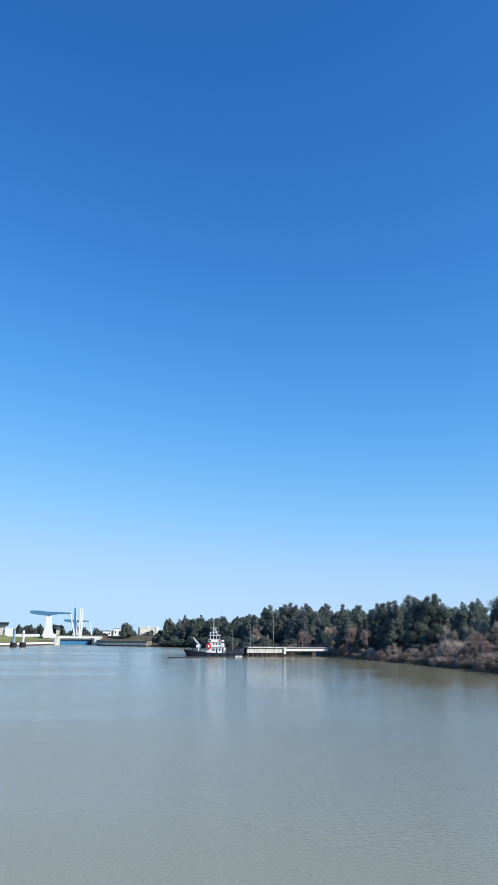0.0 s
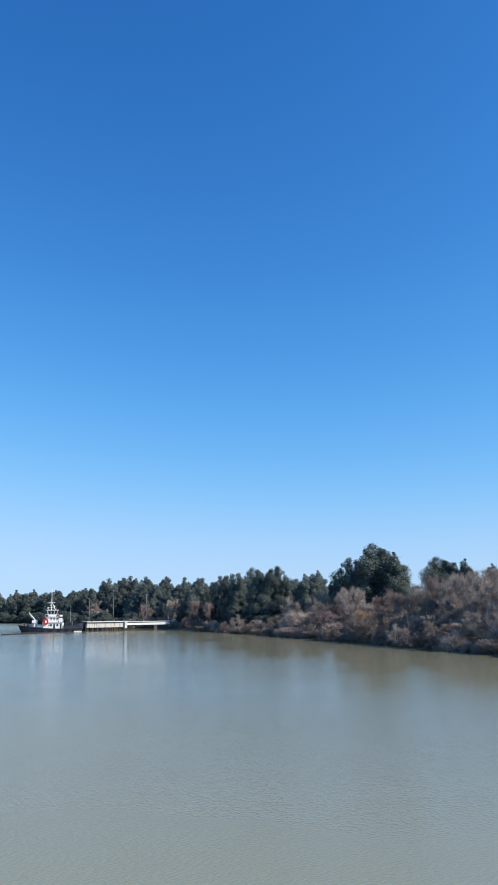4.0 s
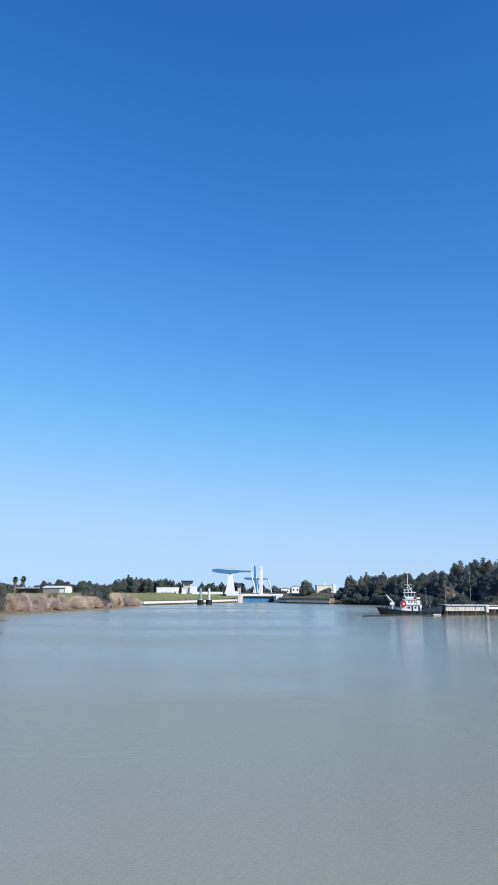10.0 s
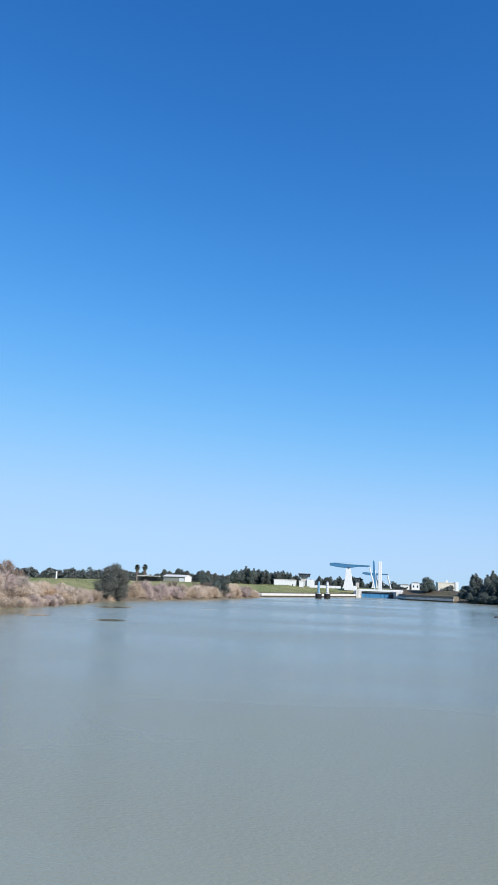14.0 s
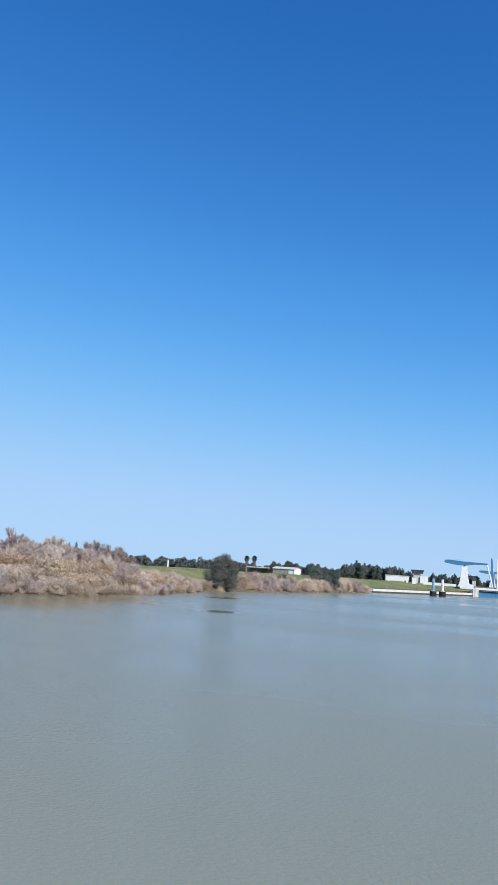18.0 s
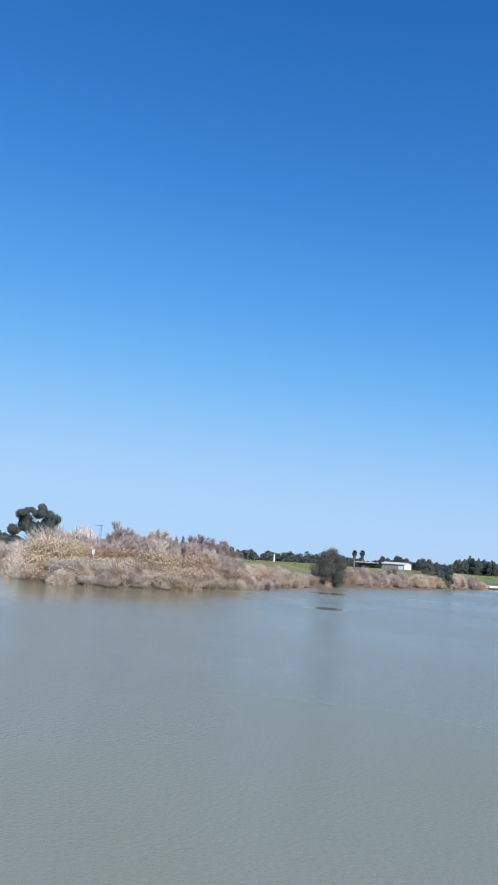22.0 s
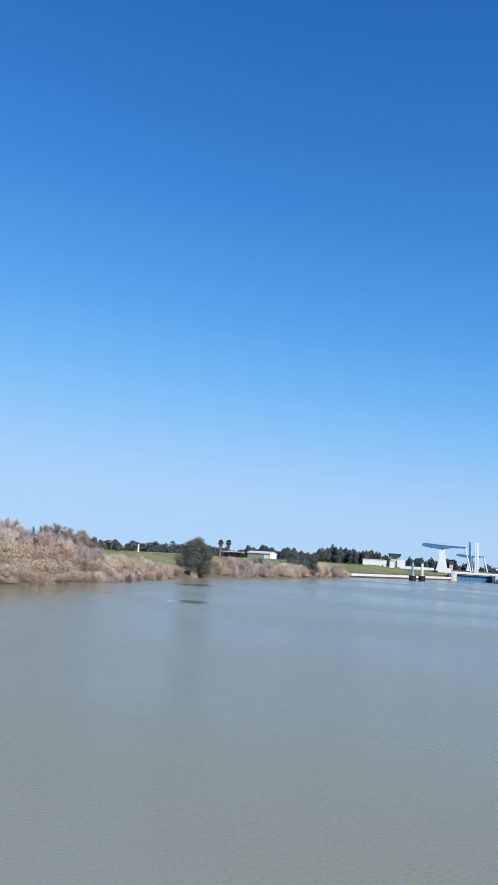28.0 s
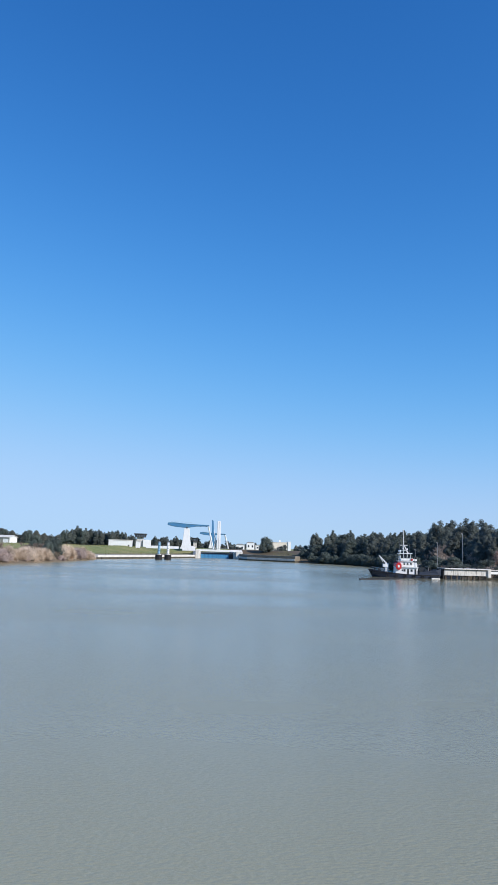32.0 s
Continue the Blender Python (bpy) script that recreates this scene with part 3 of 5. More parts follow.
def build_sheds():
    s = thing("shed", "pale shed with a low-pitched roof and white gable", "shed", pose(-147.9, 572, 6.6, 0, 0, -15))
    part("front_wall", Shape().box(-12, 6, -5, -4.7, 0, 4.4), GREEN_WALL, s, "faded green side wall, darkened for its shaded side")
    part("gable_wall", Shape().add([(6, -5, 0), (6, 5, 0), (6, 5, 4.4), (6, 0, 5.6), (6, -5, 4.4), (6.3, -5, 0), (6.3, 5, 0), (6.3, 5, 4.4), (6.3, 0, 5.6), (6.3, -5, 4.4)],
         [(0, 1, 2, 3, 4), (9, 8, 7, 6, 5), (0, 4, 9, 5), (4, 3, 8, 9), (3, 2, 7, 8), (2, 1, 6, 7), (1, 0, 5, 6)]), WHITE, s, "white gable wall")
    part("back_wall", Shape().box(-12, 6, 4.7, 5, 0, 4.4), GREEN_WALL, s)
    part("roof", Shape().add([(-12.6, -5.6, 4.4), (6.7, -5.6, 4.4), (6.7, 0, 5.8), (-12.6, 0, 5.8), (6.7, 5.6, 4.4), (-12.6, 5.6, 4.4),
         (-12.6, -5.6, 4.65), (6.7, -5.6, 4.65), (6.7, 0, 6.05), (-12.6, 0, 6.05), (6.7, 5.6, 4.65), (-12.6, 5.6, 4.65)],
         [(0, 3, 2, 1), (3, 5, 4, 2), (6, 7, 8, 9), (9, 8, 10, 11), (0, 1, 7, 6), (5, 11, 10, 4), (1, 2, 8, 7), (2, 4, 10, 8), (0, 6, 9, 3), (3, 9, 11, 5)]), PALE, s)
    part("white_door", Shape().box(1.5, 5.4, -5.06, -5, 0, 3.6), WHITE, s)
    c = thing("carport", "open shelter with a thin dark flat roof", "shelter", pose(-184, 610, 6.6, 0, 0, 12))
    part("roof", Shape().box(-9, 9, -4, 4, 4.3, 4.75), PALE, c, bevel=0.05)
    for x in (-7.2, -2.4, 2.4, 7.2):
        for y in (-3.4, 3.4):
            part("pillar", Shape().box(x - 0.15, x + 0.15, y - 0.15, y + 0.15, 0, 4.3), DARK_STEEL, c)
    # made-up dark sheet that stands for the shade beneath the roof
    part("back_wall", Shape().box(-7.2, 7.2, 3.5, 3.7, 0, 3.7), ROOF_DARK, c)
    h = thing("warehouse", "large cream warehouse with a stepped roofline", "warehouse", pose(91, 1012, 5))
    part("wall", Shape().box(-13.5, 8, 0, 30, 0, 11.5), CREAM, h, bevel=0.1)
    part("side_block", Shape().box(8, 12, -1, 20, 0, 13.2), WHITE, h, "taller white end block")
    part("roof", Shape().box(-14, 8.2, -0.4, 30.4, 11.5, 12.3), PALE, h)
    part("roof_vent", Shape().box(-3, -1, 3, 5, 12.3, 15), WHITE, h)
    for k in range(3):
        part("dock_door", Shape().box(-11 + 6 * k, -7.5 + 6 * k, -0.08, 0, 0, 4.5), GREEN_WALL, h)
    k = thing("dark_cabin", "small dark control cabin with a flat overhanging roof", "cabin", pose(-20.0, 746, 6.4))
    part("stem", Shape().box(-1.6, 1.6, -1.5, 1.5, 0, 6.6), CONCRETE, k, bevel=0.05)
    part("cabin", Shape().prism([(-2.2, 6.6), (2.2, 6.6), (2.6, 9.6), (-2.6, 9.6)], -2.4, 2.4), ROOF_DARK, k, "dark glazed cabin")
    windows(k, [-1.2, 0.0, 1.2], -2.42, 7.3, 9.0, 0.8)
    part("roof", Shape().box(-3.4, 3.4, -3.2, 3.2, 9.6, 10.2), ROOF_DARK, k, bevel=0.06)
    for x, w, z, roof in ((32, 10, 6.2, 1.6), (44, 9, 9.0, 1.2), (54, 8, 6.5, 0.8)):
        f = thing("white_house", "distant white rendered house beyond the lock", "house", pose(x, 918, 5.5), group="white houses beyond the lock")
        part("wall", Shape().box(-w / 2, w / 2, 0, 9, 0, z), WHITE, f)
        part("roof", Shape().prism([(-w / 2 - 0.3, z), (w / 2 + 0.3, z), (w / 4, z + roof), (-w / 4, z + roof)], -0.3, 9.3), ROOF_GREY, f)
        windows(f, [-w / 4, w / 4], 0, z * 0.45, z * 0.7, 1.4)
    g = thing("signal_post", "slim white marker post on the grass levee", "marker post", pose(-201, 468, ground_at(-201, 468)))
    part("post", Shape().tube((0, 0, -0.5), (0, 0, 4.9), 0.5, 0.45, 10), WHITE, g)
    part("cap", Shape().tube((0, 0, 4.9), (0, 0, 5.2), 0.6, 0.3, 10), PALE, g)
    s = thing("channel_sign", "small white channel sign on a post among the shrubs", "sign", pose(-127, 190, 2.2))
    part("post", Shape().tube((0, 0, -1.5), (0, 0, 6.2), 0.14, 0.14, 8), WHITE, s)
    part("board", Shape().box(-0.38, 0.38, -0.2, -0.12, 4.9, 6.0), WHITE, s, "white square board")
    part("band", Shape().box(-0.2, 0.2, -0.24, -0.16, 3.9, 4.8), FADED_RED, s, "faded red plate")
    l = thing("lattice_mast", "thin grey lattice mast behind the shrubs", "mast", pose(-195, 282, 2.5))
    for x, y in ((-0.5, -0.5), (0.5, -0.5), (0, 0.6)):
        part("leg", Shape().tube((x, y, -1), (x * 0.5, y * 0.5, 15), 0.06, 0.05, 5), GALV, l)
    for k in range(9):
        part("brace", Shape().tube((-0.5, -0.5, 1.5 * k + 0.5), (0.5, -0.5, 1.5 * k + 2), 0.04, 0.04, 4), GALV, l)
    part("crossarm", Shape().box(-3.2, 0.6, -0.08, 0.08, 14.6, 14.8), GALV, l)


build_sheds()


# ---------------------------------------------------------------- jetty
def build_jetty():
    m = pose(74.2, 334.5, -0.3, 0, 0, 3) @ Matrix.Diagonal((1.06, 1.06, 0.98, 1))
    j = thing("jetty", "old concrete jetty platform on dark piles", "jetty", m)
    for k in range(4):
        part("deck_panel", Shape().box(4.0 * k + 0.02, 4.0 * k + 3.98, -0.7, 6.5, 4.0, 4.38), PALE, j, bevel=0.04)
        part("fascia", Shape().box(4.0 * k + 0.04, 4.0 * k + 3.96, -0.1, 0.2, 1.7, 3.75), CONCRETE, j, "stained concrete fascia panel", bevel=0.05)
    for k in range(8):
        for y in (0.5, 5.5):
            part("pile", Shape().tube((0.6 + 2.1 * k, y, -3.5), (0.6 + 2.1 * k, y, 3.9), 0.38, 0.38, 8), TIMBER, j)
    part("end_fender", Shape().box(-0.5, -0.05, 0, 5.5, -0.6, 4.2), BLACK, j, "black end fender")
    # dark strip added as the shadow line between deck and fascia
    part("front_shade_strip", Shape().box(0, 16, 0.0, 0.25, 3.75, 4.0), DARK_STEEL, j)
    part("corner_block", Shape().box(16.03, 17.1, -0.75, 3.5, 1.2, 4.45), PALE, j, bevel=0.06)
    part("rear_beam", Shape().box(0, 16, 5.9, 6.3, 2.9, 3.9), DARK_STEEL, j)
    for k in range(9):
        part("rail_post", Shape().box(2.0 * k - 0.05, 2.0 * k + 0.05, 6.2, 6.3, 4.4, 5.4), DARK_STEEL, j)
    part("hand_rail", Shape().box(0, 16.2, 6.2, 6.3, 5.35, 5.45), DARK_STEEL, j)
    part("mid_rail", Shape().box(0, 16.2, 6.22, 6.28, 4.9, 4.97), DARK_STEEL, j)
    for k in range(3):
        part("bollard", Shape().tube((2.5 + 5 * k, 0.8, 4.4), (2.5 + 5 * k, 0.8, 4.95), 0.3, 0.36, 8), BLACK, j)
    g = thing("gangway", "pale beam walkway from the jetty to the wooded bank", "walkway", m)
    part("beam", Shape().box(17.12, 36.5, 0.3, 0.9, 2.5, 3.5), WHITE, g, "white front beam", bevel=0.05)
    # dark strip added for the shaded gap between beam and walkway
    part("gap_shade_strip", Shape().box(17.12, 36.5, 0.7, 0.85, 3.5, 3.85), DARK_STEEL, g)
    part("beam", Shape().box(17.12, 36.5, 3.2, 3.9, 2.2, 3.85), DARK_STEEL, g)
    part("walkway", Shape().box(17.12, 36.5, 0.0, 4.1, 3.85, 4.15), CONCRETE, g)
    part("pier", Shape().box(29.5, 31, 0.6, 3.6, -3, 2.4), TIMBER, g)
    for k in range(11):
        part("rail_post", Shape().box(17.1 + 1.9 * k, 17.2 + 1.9 * k, 3.9, 4.0, 4.1, 5.2), DARK_STEEL, g)
    part("hand_rail", Shape().box(17.02, 36.5, 3.9, 4.0, 5.15, 5.25), DARK_STEEL, g)
    part("hand_rail", Shape().box(17.02, 36.5, 0.05, 0.12, 5.0, 5.07), DARK_STEEL, g)
    lamp = None
    for x, y, h in ((76.6, 379.5, 11.2), (84.0, 372.0, 9.4), (98.0, 380.0, 10.6), (109.5, 362.0, 9.6)):
        z = ground_at(x, y) - 0.2
        if lamp is None:
            lamp = thing("lamp_post", "slim grey lamp post on the bank behind the jetty", "lamp post", pose(x, y, z) @ Matrix.Diagonal((1, 1, h / 7.4, 1)), group="lamps behind the jetty")
            part("pole", Shape().tube((0, 0, 0), (0, 0, 7.4), 0.15, 0.1, 8), GALV, lamp)
            part("arm", Shape().tube((0, 0, 7.3), (-0.9, -0.3, 7.4), 0.06, 0.05, 6), GALV, lamp)
            part("lantern", Shape().box(-1.5, -0.8, -0.5, -0.15, 7.35, 7.47), DARK_STEEL, lamp, bevel=0.03)
        else:
            copy_thing(lamp, Matrix.LocRotScale((x, y, z), None, (1, 1, h / 7.4)))


build_jetty()


# ---------------------------------------------------------------- tug
def build_tug():
    t = thing("tugboat", "dark-hulled harbour tug with white deckhouse and red drum", "tugboat", pose(59.9, 337.3, 0, 0, 0, 174) @ Matrix.Diagonal((1.03, 1.06, 1.06, 1)))
    # hull sections: station, half beam at the deck, at the water, deck height
    rows = [(-12.6, 2.6, 1.6, 1.3), (-11.5, 3.6, 3.0, 1.15), (-7, 4.1, 3.8, 1.05), (0, 4.2, 4.0, 1.15), (5, 4.1, 3.6, 1.5), (9, 3.3, 2.4, 1.75), (11.5, 1.9, 1.0, 2.05), (13.3, 0.4, 0.1, 2.5)]
    verts, n = [], 6
    for x, b, w, h in rows:
        # the stem and the stern rake in towards the keel
        mid, low = (x * 0.95, x * 0.86) if x > 11 else (x * 0.98, x * 0.93) if x < -12 else (x, x * 0.985)
        verts += [(x, -b, h), (mid, -(b + w) / 2 - 0.1, h * 0.5), (low, -w, -0.9), (low, w, -0.9), (mid, (b + w) / 2 + 0.1, h * 0.5), (x, b, h)]
    faces = [(k * n + i, k * n + i + 1, k * n + n + i + 1, k * n + n + i) for k in range(len(rows) - 1) for i in range(n - 1)]
    faces += [tuple(range(n)), tuple(range((len(rows) - 1) * n, len(rows) * n))]
    part("hull", Shape().add(verts, faces), HULL, t, "dark navy hull", smooth=False)
    deck = [(x, s * (b - 0.1), h - 0.25) for x, b, w, h in rows for s in (-1, 1)]
    part("deck", Shape().add(deck, [(2 * k, 2 * k + 2, 2 * k + 3, 2 * k + 1) for k in range(len(rows) - 1)]), DECK, t)
    for s in (-1, 1):
        rail = Shape()
        for (x, b, w, h), (x2, b2, w2, h2) in zip(rows, rows[1:]):
            rail.tube((x, s * b, h + 0.05), (x2, s * b2, h2 + 0.05), 0.16, 0.16, 6)
        part("rubbing_strake", rail, BLACK, t, "black rubber strake")
    part("bow_fender", Shape().tube((12.3, -1.0, 1.6), (12.3, 1.0, 1.6), 0.45, 0.45, 10), BLACK, t, "rolled black bow fender")
    for k in range(6):
        for s in (-1, 1):
            tyre = Shape()
            cx, cy = -9 + 3.2 * k, s * (4.0 if k < 5 else 3.7)
            for i in range(10):
                a0, a1 = 2 * math.pi * i / 10, 2 * math.pi * (i + 1) / 10
                tyre.tube((cx + 0.45 * math.cos(a0), cy + 0.35 * s, 0.6 + 0.45 * math.sin(a0)), (cx + 0.45 * math.cos(a1), cy + 0.35 * s, 0.6 + 0.45 * math.sin(a1)), 0.16, 0.16, 5, False)
            part("tyre_fender", tyre, BLACK, t)
    # bow: raised bulwark, windlass and fender stack, all dark
    for s in (-1, 1):
        part("bow_bulwark", Shape().add([(5.0, s * 4.1, 1.4), (9.0, s * 3.3, 1.7), (12.6, s * 0.9, 2.0), (12.9, s * 0.9, 2.75), (9.0, s * 3.35, 2.2), (6.0, s * 4.0, 1.8),
             (5.0, s * 4.0, 1.4), (9.0, s * 3.2, 1.7), (12.5, s * 0.8, 2.0), (12.8, s * 0.8, 2.75), (9.0, s * 3.25, 2.2), (6.0, s * 3.9, 1.8)],
             [(0, 1, 4, 5), (1, 2, 3, 4), (6, 11, 10, 7), (7, 10, 9, 8), (0, 6, 7, 1), (1, 7, 8, 2), (2, 8, 9, 3), (3, 9, 10, 4), (4, 10, 11, 5), (5, 11, 6, 0)]), HULL, t, "dark bow bulwark")
        part("bow_rail", Shape().tube((6.2, s * 3.9, 2.7), (9.0, s * 3.2, 3.0), 0.06, 0.06, 5).tube((9.0, s * 3.2, 3.0), (11.8, s * 1.2, 3.4), 0.06, 0.06, 5), GALV, t)
    windlass = part("windlass", Shape().tube((9.4, -1.1, 2.9), (9.4, 1.1, 2.9), 0.5, 0.5, 10), DARK_STEEL, t, "dark anchor windlass")
    part("windlass_base", Shape().box(8.8, 10.0, -1.2, 1.2, 1.5, 2.5), DARK_STEEL, windlass)
    part("bow_bitt", Shape().tube((10.9, -0.5, 1.6), (10.9, -0.5, 3.4), 0.18, 0.18, 8).tube((10.9, 0.5, 1.6), (10.9, 0.5, 3.4), 0.18, 0.18, 8).tube((10.9, -0.8, 2.9), (10.9, 0.8, 2.9), 0.14, 0.14, 8), BLACK, t)
    part("hose_reel", Shape().tube((7.9, -2.6, 2.6), (7.9, -1.6, 2.6), 0.55, 0.55, 10), GALV, t, "grey hose reel")
    house = part("deckhouse", Shape().prism([(-4.6, 0.9), (5.2, 0.9), (4.9, 3.6), (-4.6, 3.6)], -2.7, 2.7), WHITE, t, "white deckhouse", bevel=0.1)
    for k, (x, w, z0, z1) in enumerate(((-3.9, 0.8, 1.3, 3.1), (-2.2, 0.9, 2.2, 3.0), (-0.6, 0.8, 1.3, 3.1), (1.0, 0.9, 2.2, 3.0), (2.0, 0.5, 2.3, 2.9))):
        for s in (-1, 1):
            part("door" if z0 < 2 else "window", Shape().box(x - w / 2, x + w / 2, s * 2.72 - 0.04, s * 2.72 + 0.04, z0, z1), DARK_STEEL if z0 < 2 else GLASS, house)
    part("boat_deck", Shape().box(-5.2, 5.0, -3.2, 3.2, 3.6, 3.78), WHITE, t, "white boat deck", bevel=0.04)
    upper = part("upper_deckhouse", Shape().box(-2.6, 3.2, -2.1, 2.1, 3.78, 5.7), WHITE, t, "white upper deckhouse", bevel=0.1)
    for x in (-2.0, -0.5, 1.0):
        for s in (-1, 1):
            part("window", Shape().box(x - 0.4, x + 0.4, s * 2.11 - 0.03, s * 2.11 + 0.03, 4.5, 5.3), GLASS, upper)
    part("bridge_deck", Shape().box(-2.9, 3.9, -2.6, 2.6, 5.7, 5.85), WHITE, t, "white wheelhouse deck", bevel=0.03)
    # the wheelhouse: tall dark windows between white pillars, under a flat roof that spreads
    wheel = part("wheelhouse", Shape().prism([(-1.5, 5.85), (2.4, 5.85), (2.55, 6.7), (-1.65, 6.7)], -1.8, 1.8), WHITE, t, "white wheelhouse", bevel=0.05)
    part("window_band", Shape().prism([(-1.6, 6.7), (2.5, 6.7), (2.9, 8.3), (-2.0, 8.3)], -1.75, 1.75), GLASS, wheel, "dark band of wheelhouse windows")
    for x0, x1 in ((-1.65, -2.05), (-0.3, -0.42), (1.1, 1.25), (2.55, 2.95)):
        for s in (-1, 1):
            part("pillar", Shape().tube((x0, s * 1.8, 6.6), (x1, s * 1.8, 8.35), 0.13, 0.13, 6), WHITE, wheel)
    for y0 in (-0.6, 0.6):
        part("pillar", Shape().tube((2.58, y0, 6.6), (2.98, y0, 8.35), 0.1, 0.1, 6), WHITE, wheel)
    part("wheelhouse_roof", Shape().box(-2.7, 3.5, -2.3, 2.3, 8.3, 8.6), WHITE, t, bevel=0.08)
    for s in (-1, 1):
        part("searchlight", Shape().tube((2.6, s * 1.6, 8.6), (2.6, s * 1.6, 9.1), 0.08, 0.08, 6).tube((2.4, s * 1.6, 9.3), (2.95, s * 1.6, 9.35), 0.26, 0.3, 10), WHITE, t, "white searchlight")
        part("wing_rail", Shape().tube((-2.8, s * 2.5, 6.8), (3.8, s * 2.5, 6.8), 0.05, 0.05, 5).tube((-2.8, s * 2.5, 5.8), (-2.8, s * 2.5, 6.8), 0.05, 0.05, 5).tube((3.8, s * 2.5, 5.8), (3.8, s * 2.5, 6.8), 0.05, 0.05, 5).tube((0.4, s * 2.5, 5.8), (0.4, s * 2.5, 6.8), 0.05, 0.05, 5), WHITE, t)
        part("lifebuoy", Shape().tube((-2.4, s * 2.62, 6.3), (-2.4, s * 2.74, 6.3), 0.36, 0.36, 10), RED, t, "red lifebuoy")
    mast = part("mast", Shape().tube((0.9, 0, 8.5), (1.0, 0, 17.2), 0.22, 0.09, 8), WHITE, t, "white mast")
    for z, w in ((10.9, 1.7), (12.4, 1.0), (9.8, 1.2)):
        part("crosstree", Shape().box(0.8, 1.05, -w, w, z, z + 0.16), WHITE, mast)
    part("yard", Shape().box(-0.9, 2.6, -0.1, 0.1, 11.3, 11.5), WHITE, mast)
    part("radar", Shape().box(1.2, 1.5, -1.2, 1.2, 10.2, 10.5), WHITE, mast)
    part("radar_stand", Shape().box(-0.2, 1.9, -0.6, 0.6, 9.5, 9.7), WHITE, mast)
    part("radome", Shape().tube((-0.6, 0.5, 9.7), (-0.6, 0.5, 10.3), 0.35, 0.25, 10), WHITE, mast)
    for x in (-1.6, 2.9):
        part("whip_aerial", Shape().tube((x, 0.8, 8.6), (x, 0.8, 12.0), 0.04, 0.03, 5), GALV, mast)
    for s in (-1, 1):
        part("leg", Shape().tube((-1.2, s * 1.1, 8.5), (0.8, s * 0.15, 11.6), 0.12, 0.1, 6), WHITE, mast)
        f = part("funnel", Shape().prism([(-4.7, 3.78), (-3.4, 3.78), (-3.6, 6.6), (-4.6, 6.6)], s * 2.0 - 0.45, s * 2.0 + 0.45), WHITE, t, "white funnel", bevel=0.08)
        part("exhaust", Shape().tube((-4.1, s * 2.0, 6.6), (-4.2, s * 2.0, 7.3), 0.22, 0.24, 8), BLACK, f)
        part("funnel_band", Shape().box(-4.75, -3.4, s * 2.0 - 0.48, s * 2.0 + 0.48, 5.4, 5.9), DARK_STEEL, f)
    # the round red fire-float emblem: a red disc with a white middle on each side of the fore deckhouse
    for s in (-1, 1):
        p = part("red_disc", Shape().tube((3.7, s * 2.7, 4.0), (3.7, s * 3.3, 4.0), 1.3, 1.3, 20), RED, t, "round red drum end", bevel=0.05)
        part("emblem", Shape().tube((3.7, s * 3.3, 4.0), (3.7, s * 3.36, 4.0), 0.5, 0.5, 14), WHITE, p, "plain white disc")
    part("red_drum", Shape().tube((3.7, -2.7, 4.0), (3.7, 2.7, 4.0), 1.15, 1.15, 16), RED, t, "red drum housing")
    crane = part("deck_crane", Shape().tube((7.0, 0.4, 1.6), (7.0, 0.4, 5.2), 0.36, 0.3, 8), WHITE, t, "white folding deck crane")
    part("jib", Shape().tube((7.0, 0.4, 5.0), (9.3, -0.6, 7.6), 0.22, 0.16, 6), WHITE, crane)
    part("jib_tip", Shape().tube((9.3, -0.6, 7.6), (7.9, -0.6, 5.2), 0.14, 0.1, 6), WHITE, crane)
    part("cab", Shape().box(6.3, 8.0, -0.7, 0.9, 3.4, 4.6), WHITE, crane, bevel=0.06)
    part("life_raft", Shape().tube((5.6, -1.9, 4.3), (6.8, -1.9, 4.3), 0.45, 0.45, 10), WHITE, t, "white life raft canister")
    part("raft_cradle", Shape().box(5.7, 6.7, -2.2, -1.6, 1.4, 3.9), WHITE, t)
    # aft deck: towing winch, high dark bulwark, bow-shaped towing beams
    winch = part("towing_winch", Shape().tube((-6.4, -1.5, 2.6), (-6.4, 1.5, 2.6), 0.9, 0.9, 12), DARK_STEEL, t, "dark towing winch")
    for s in (-1, 1):
        part("cheek", Shape().tube((-6.4, s * 1.5, 2.6), (-6.4, s * 1.7, 2.6), 1.25, 1.25, 12), DARK_STEEL, winch)
    part("towing_bitt", Shape().tube((-9, -0.6, 1.2), (-9, -0.6, 3.6), 0.26, 0.26, 8).tube((-9, 0.6, 1.2), (-9, 0.6, 3.6), 0.26, 0.26, 8).tube((-9, -1.0, 3.0), (-9, 1.0, 3.0), 0.2, 0.2, 8), BLACK, t)
    for s in (-1, 1):
        part("aft_bulwark", Shape().add([(-12.4, s * 3.0, 1.1), (-4.6, s * 4.05, 1.05), (-4.6, s * 4.05, 2.1), (-6.0, s * 4.0, 2.4), (-10.5, s * 3.5, 2.9), (-12.6, s * 2.9, 3.5),
             (-12.4, s * 2.9, 1.1), (-4.6, s * 3.95, 1.05), (-4.6, s * 3.95, 2.1), (-6.0, s * 3.9, 2.4), (-10.5, s * 3.4, 2.9), (-12.6, s * 2.8, 3.5)],
             [(0, 1, 2, 3, 4, 5), (11, 10, 9, 8, 7, 6), (0, 6, 7, 1), (1, 7, 8, 2), (2, 8, 9, 3), (3, 9, 10, 4), (4, 10, 11, 5), (5, 11, 6, 0)]), HULL, t, "dark aft bulwark")
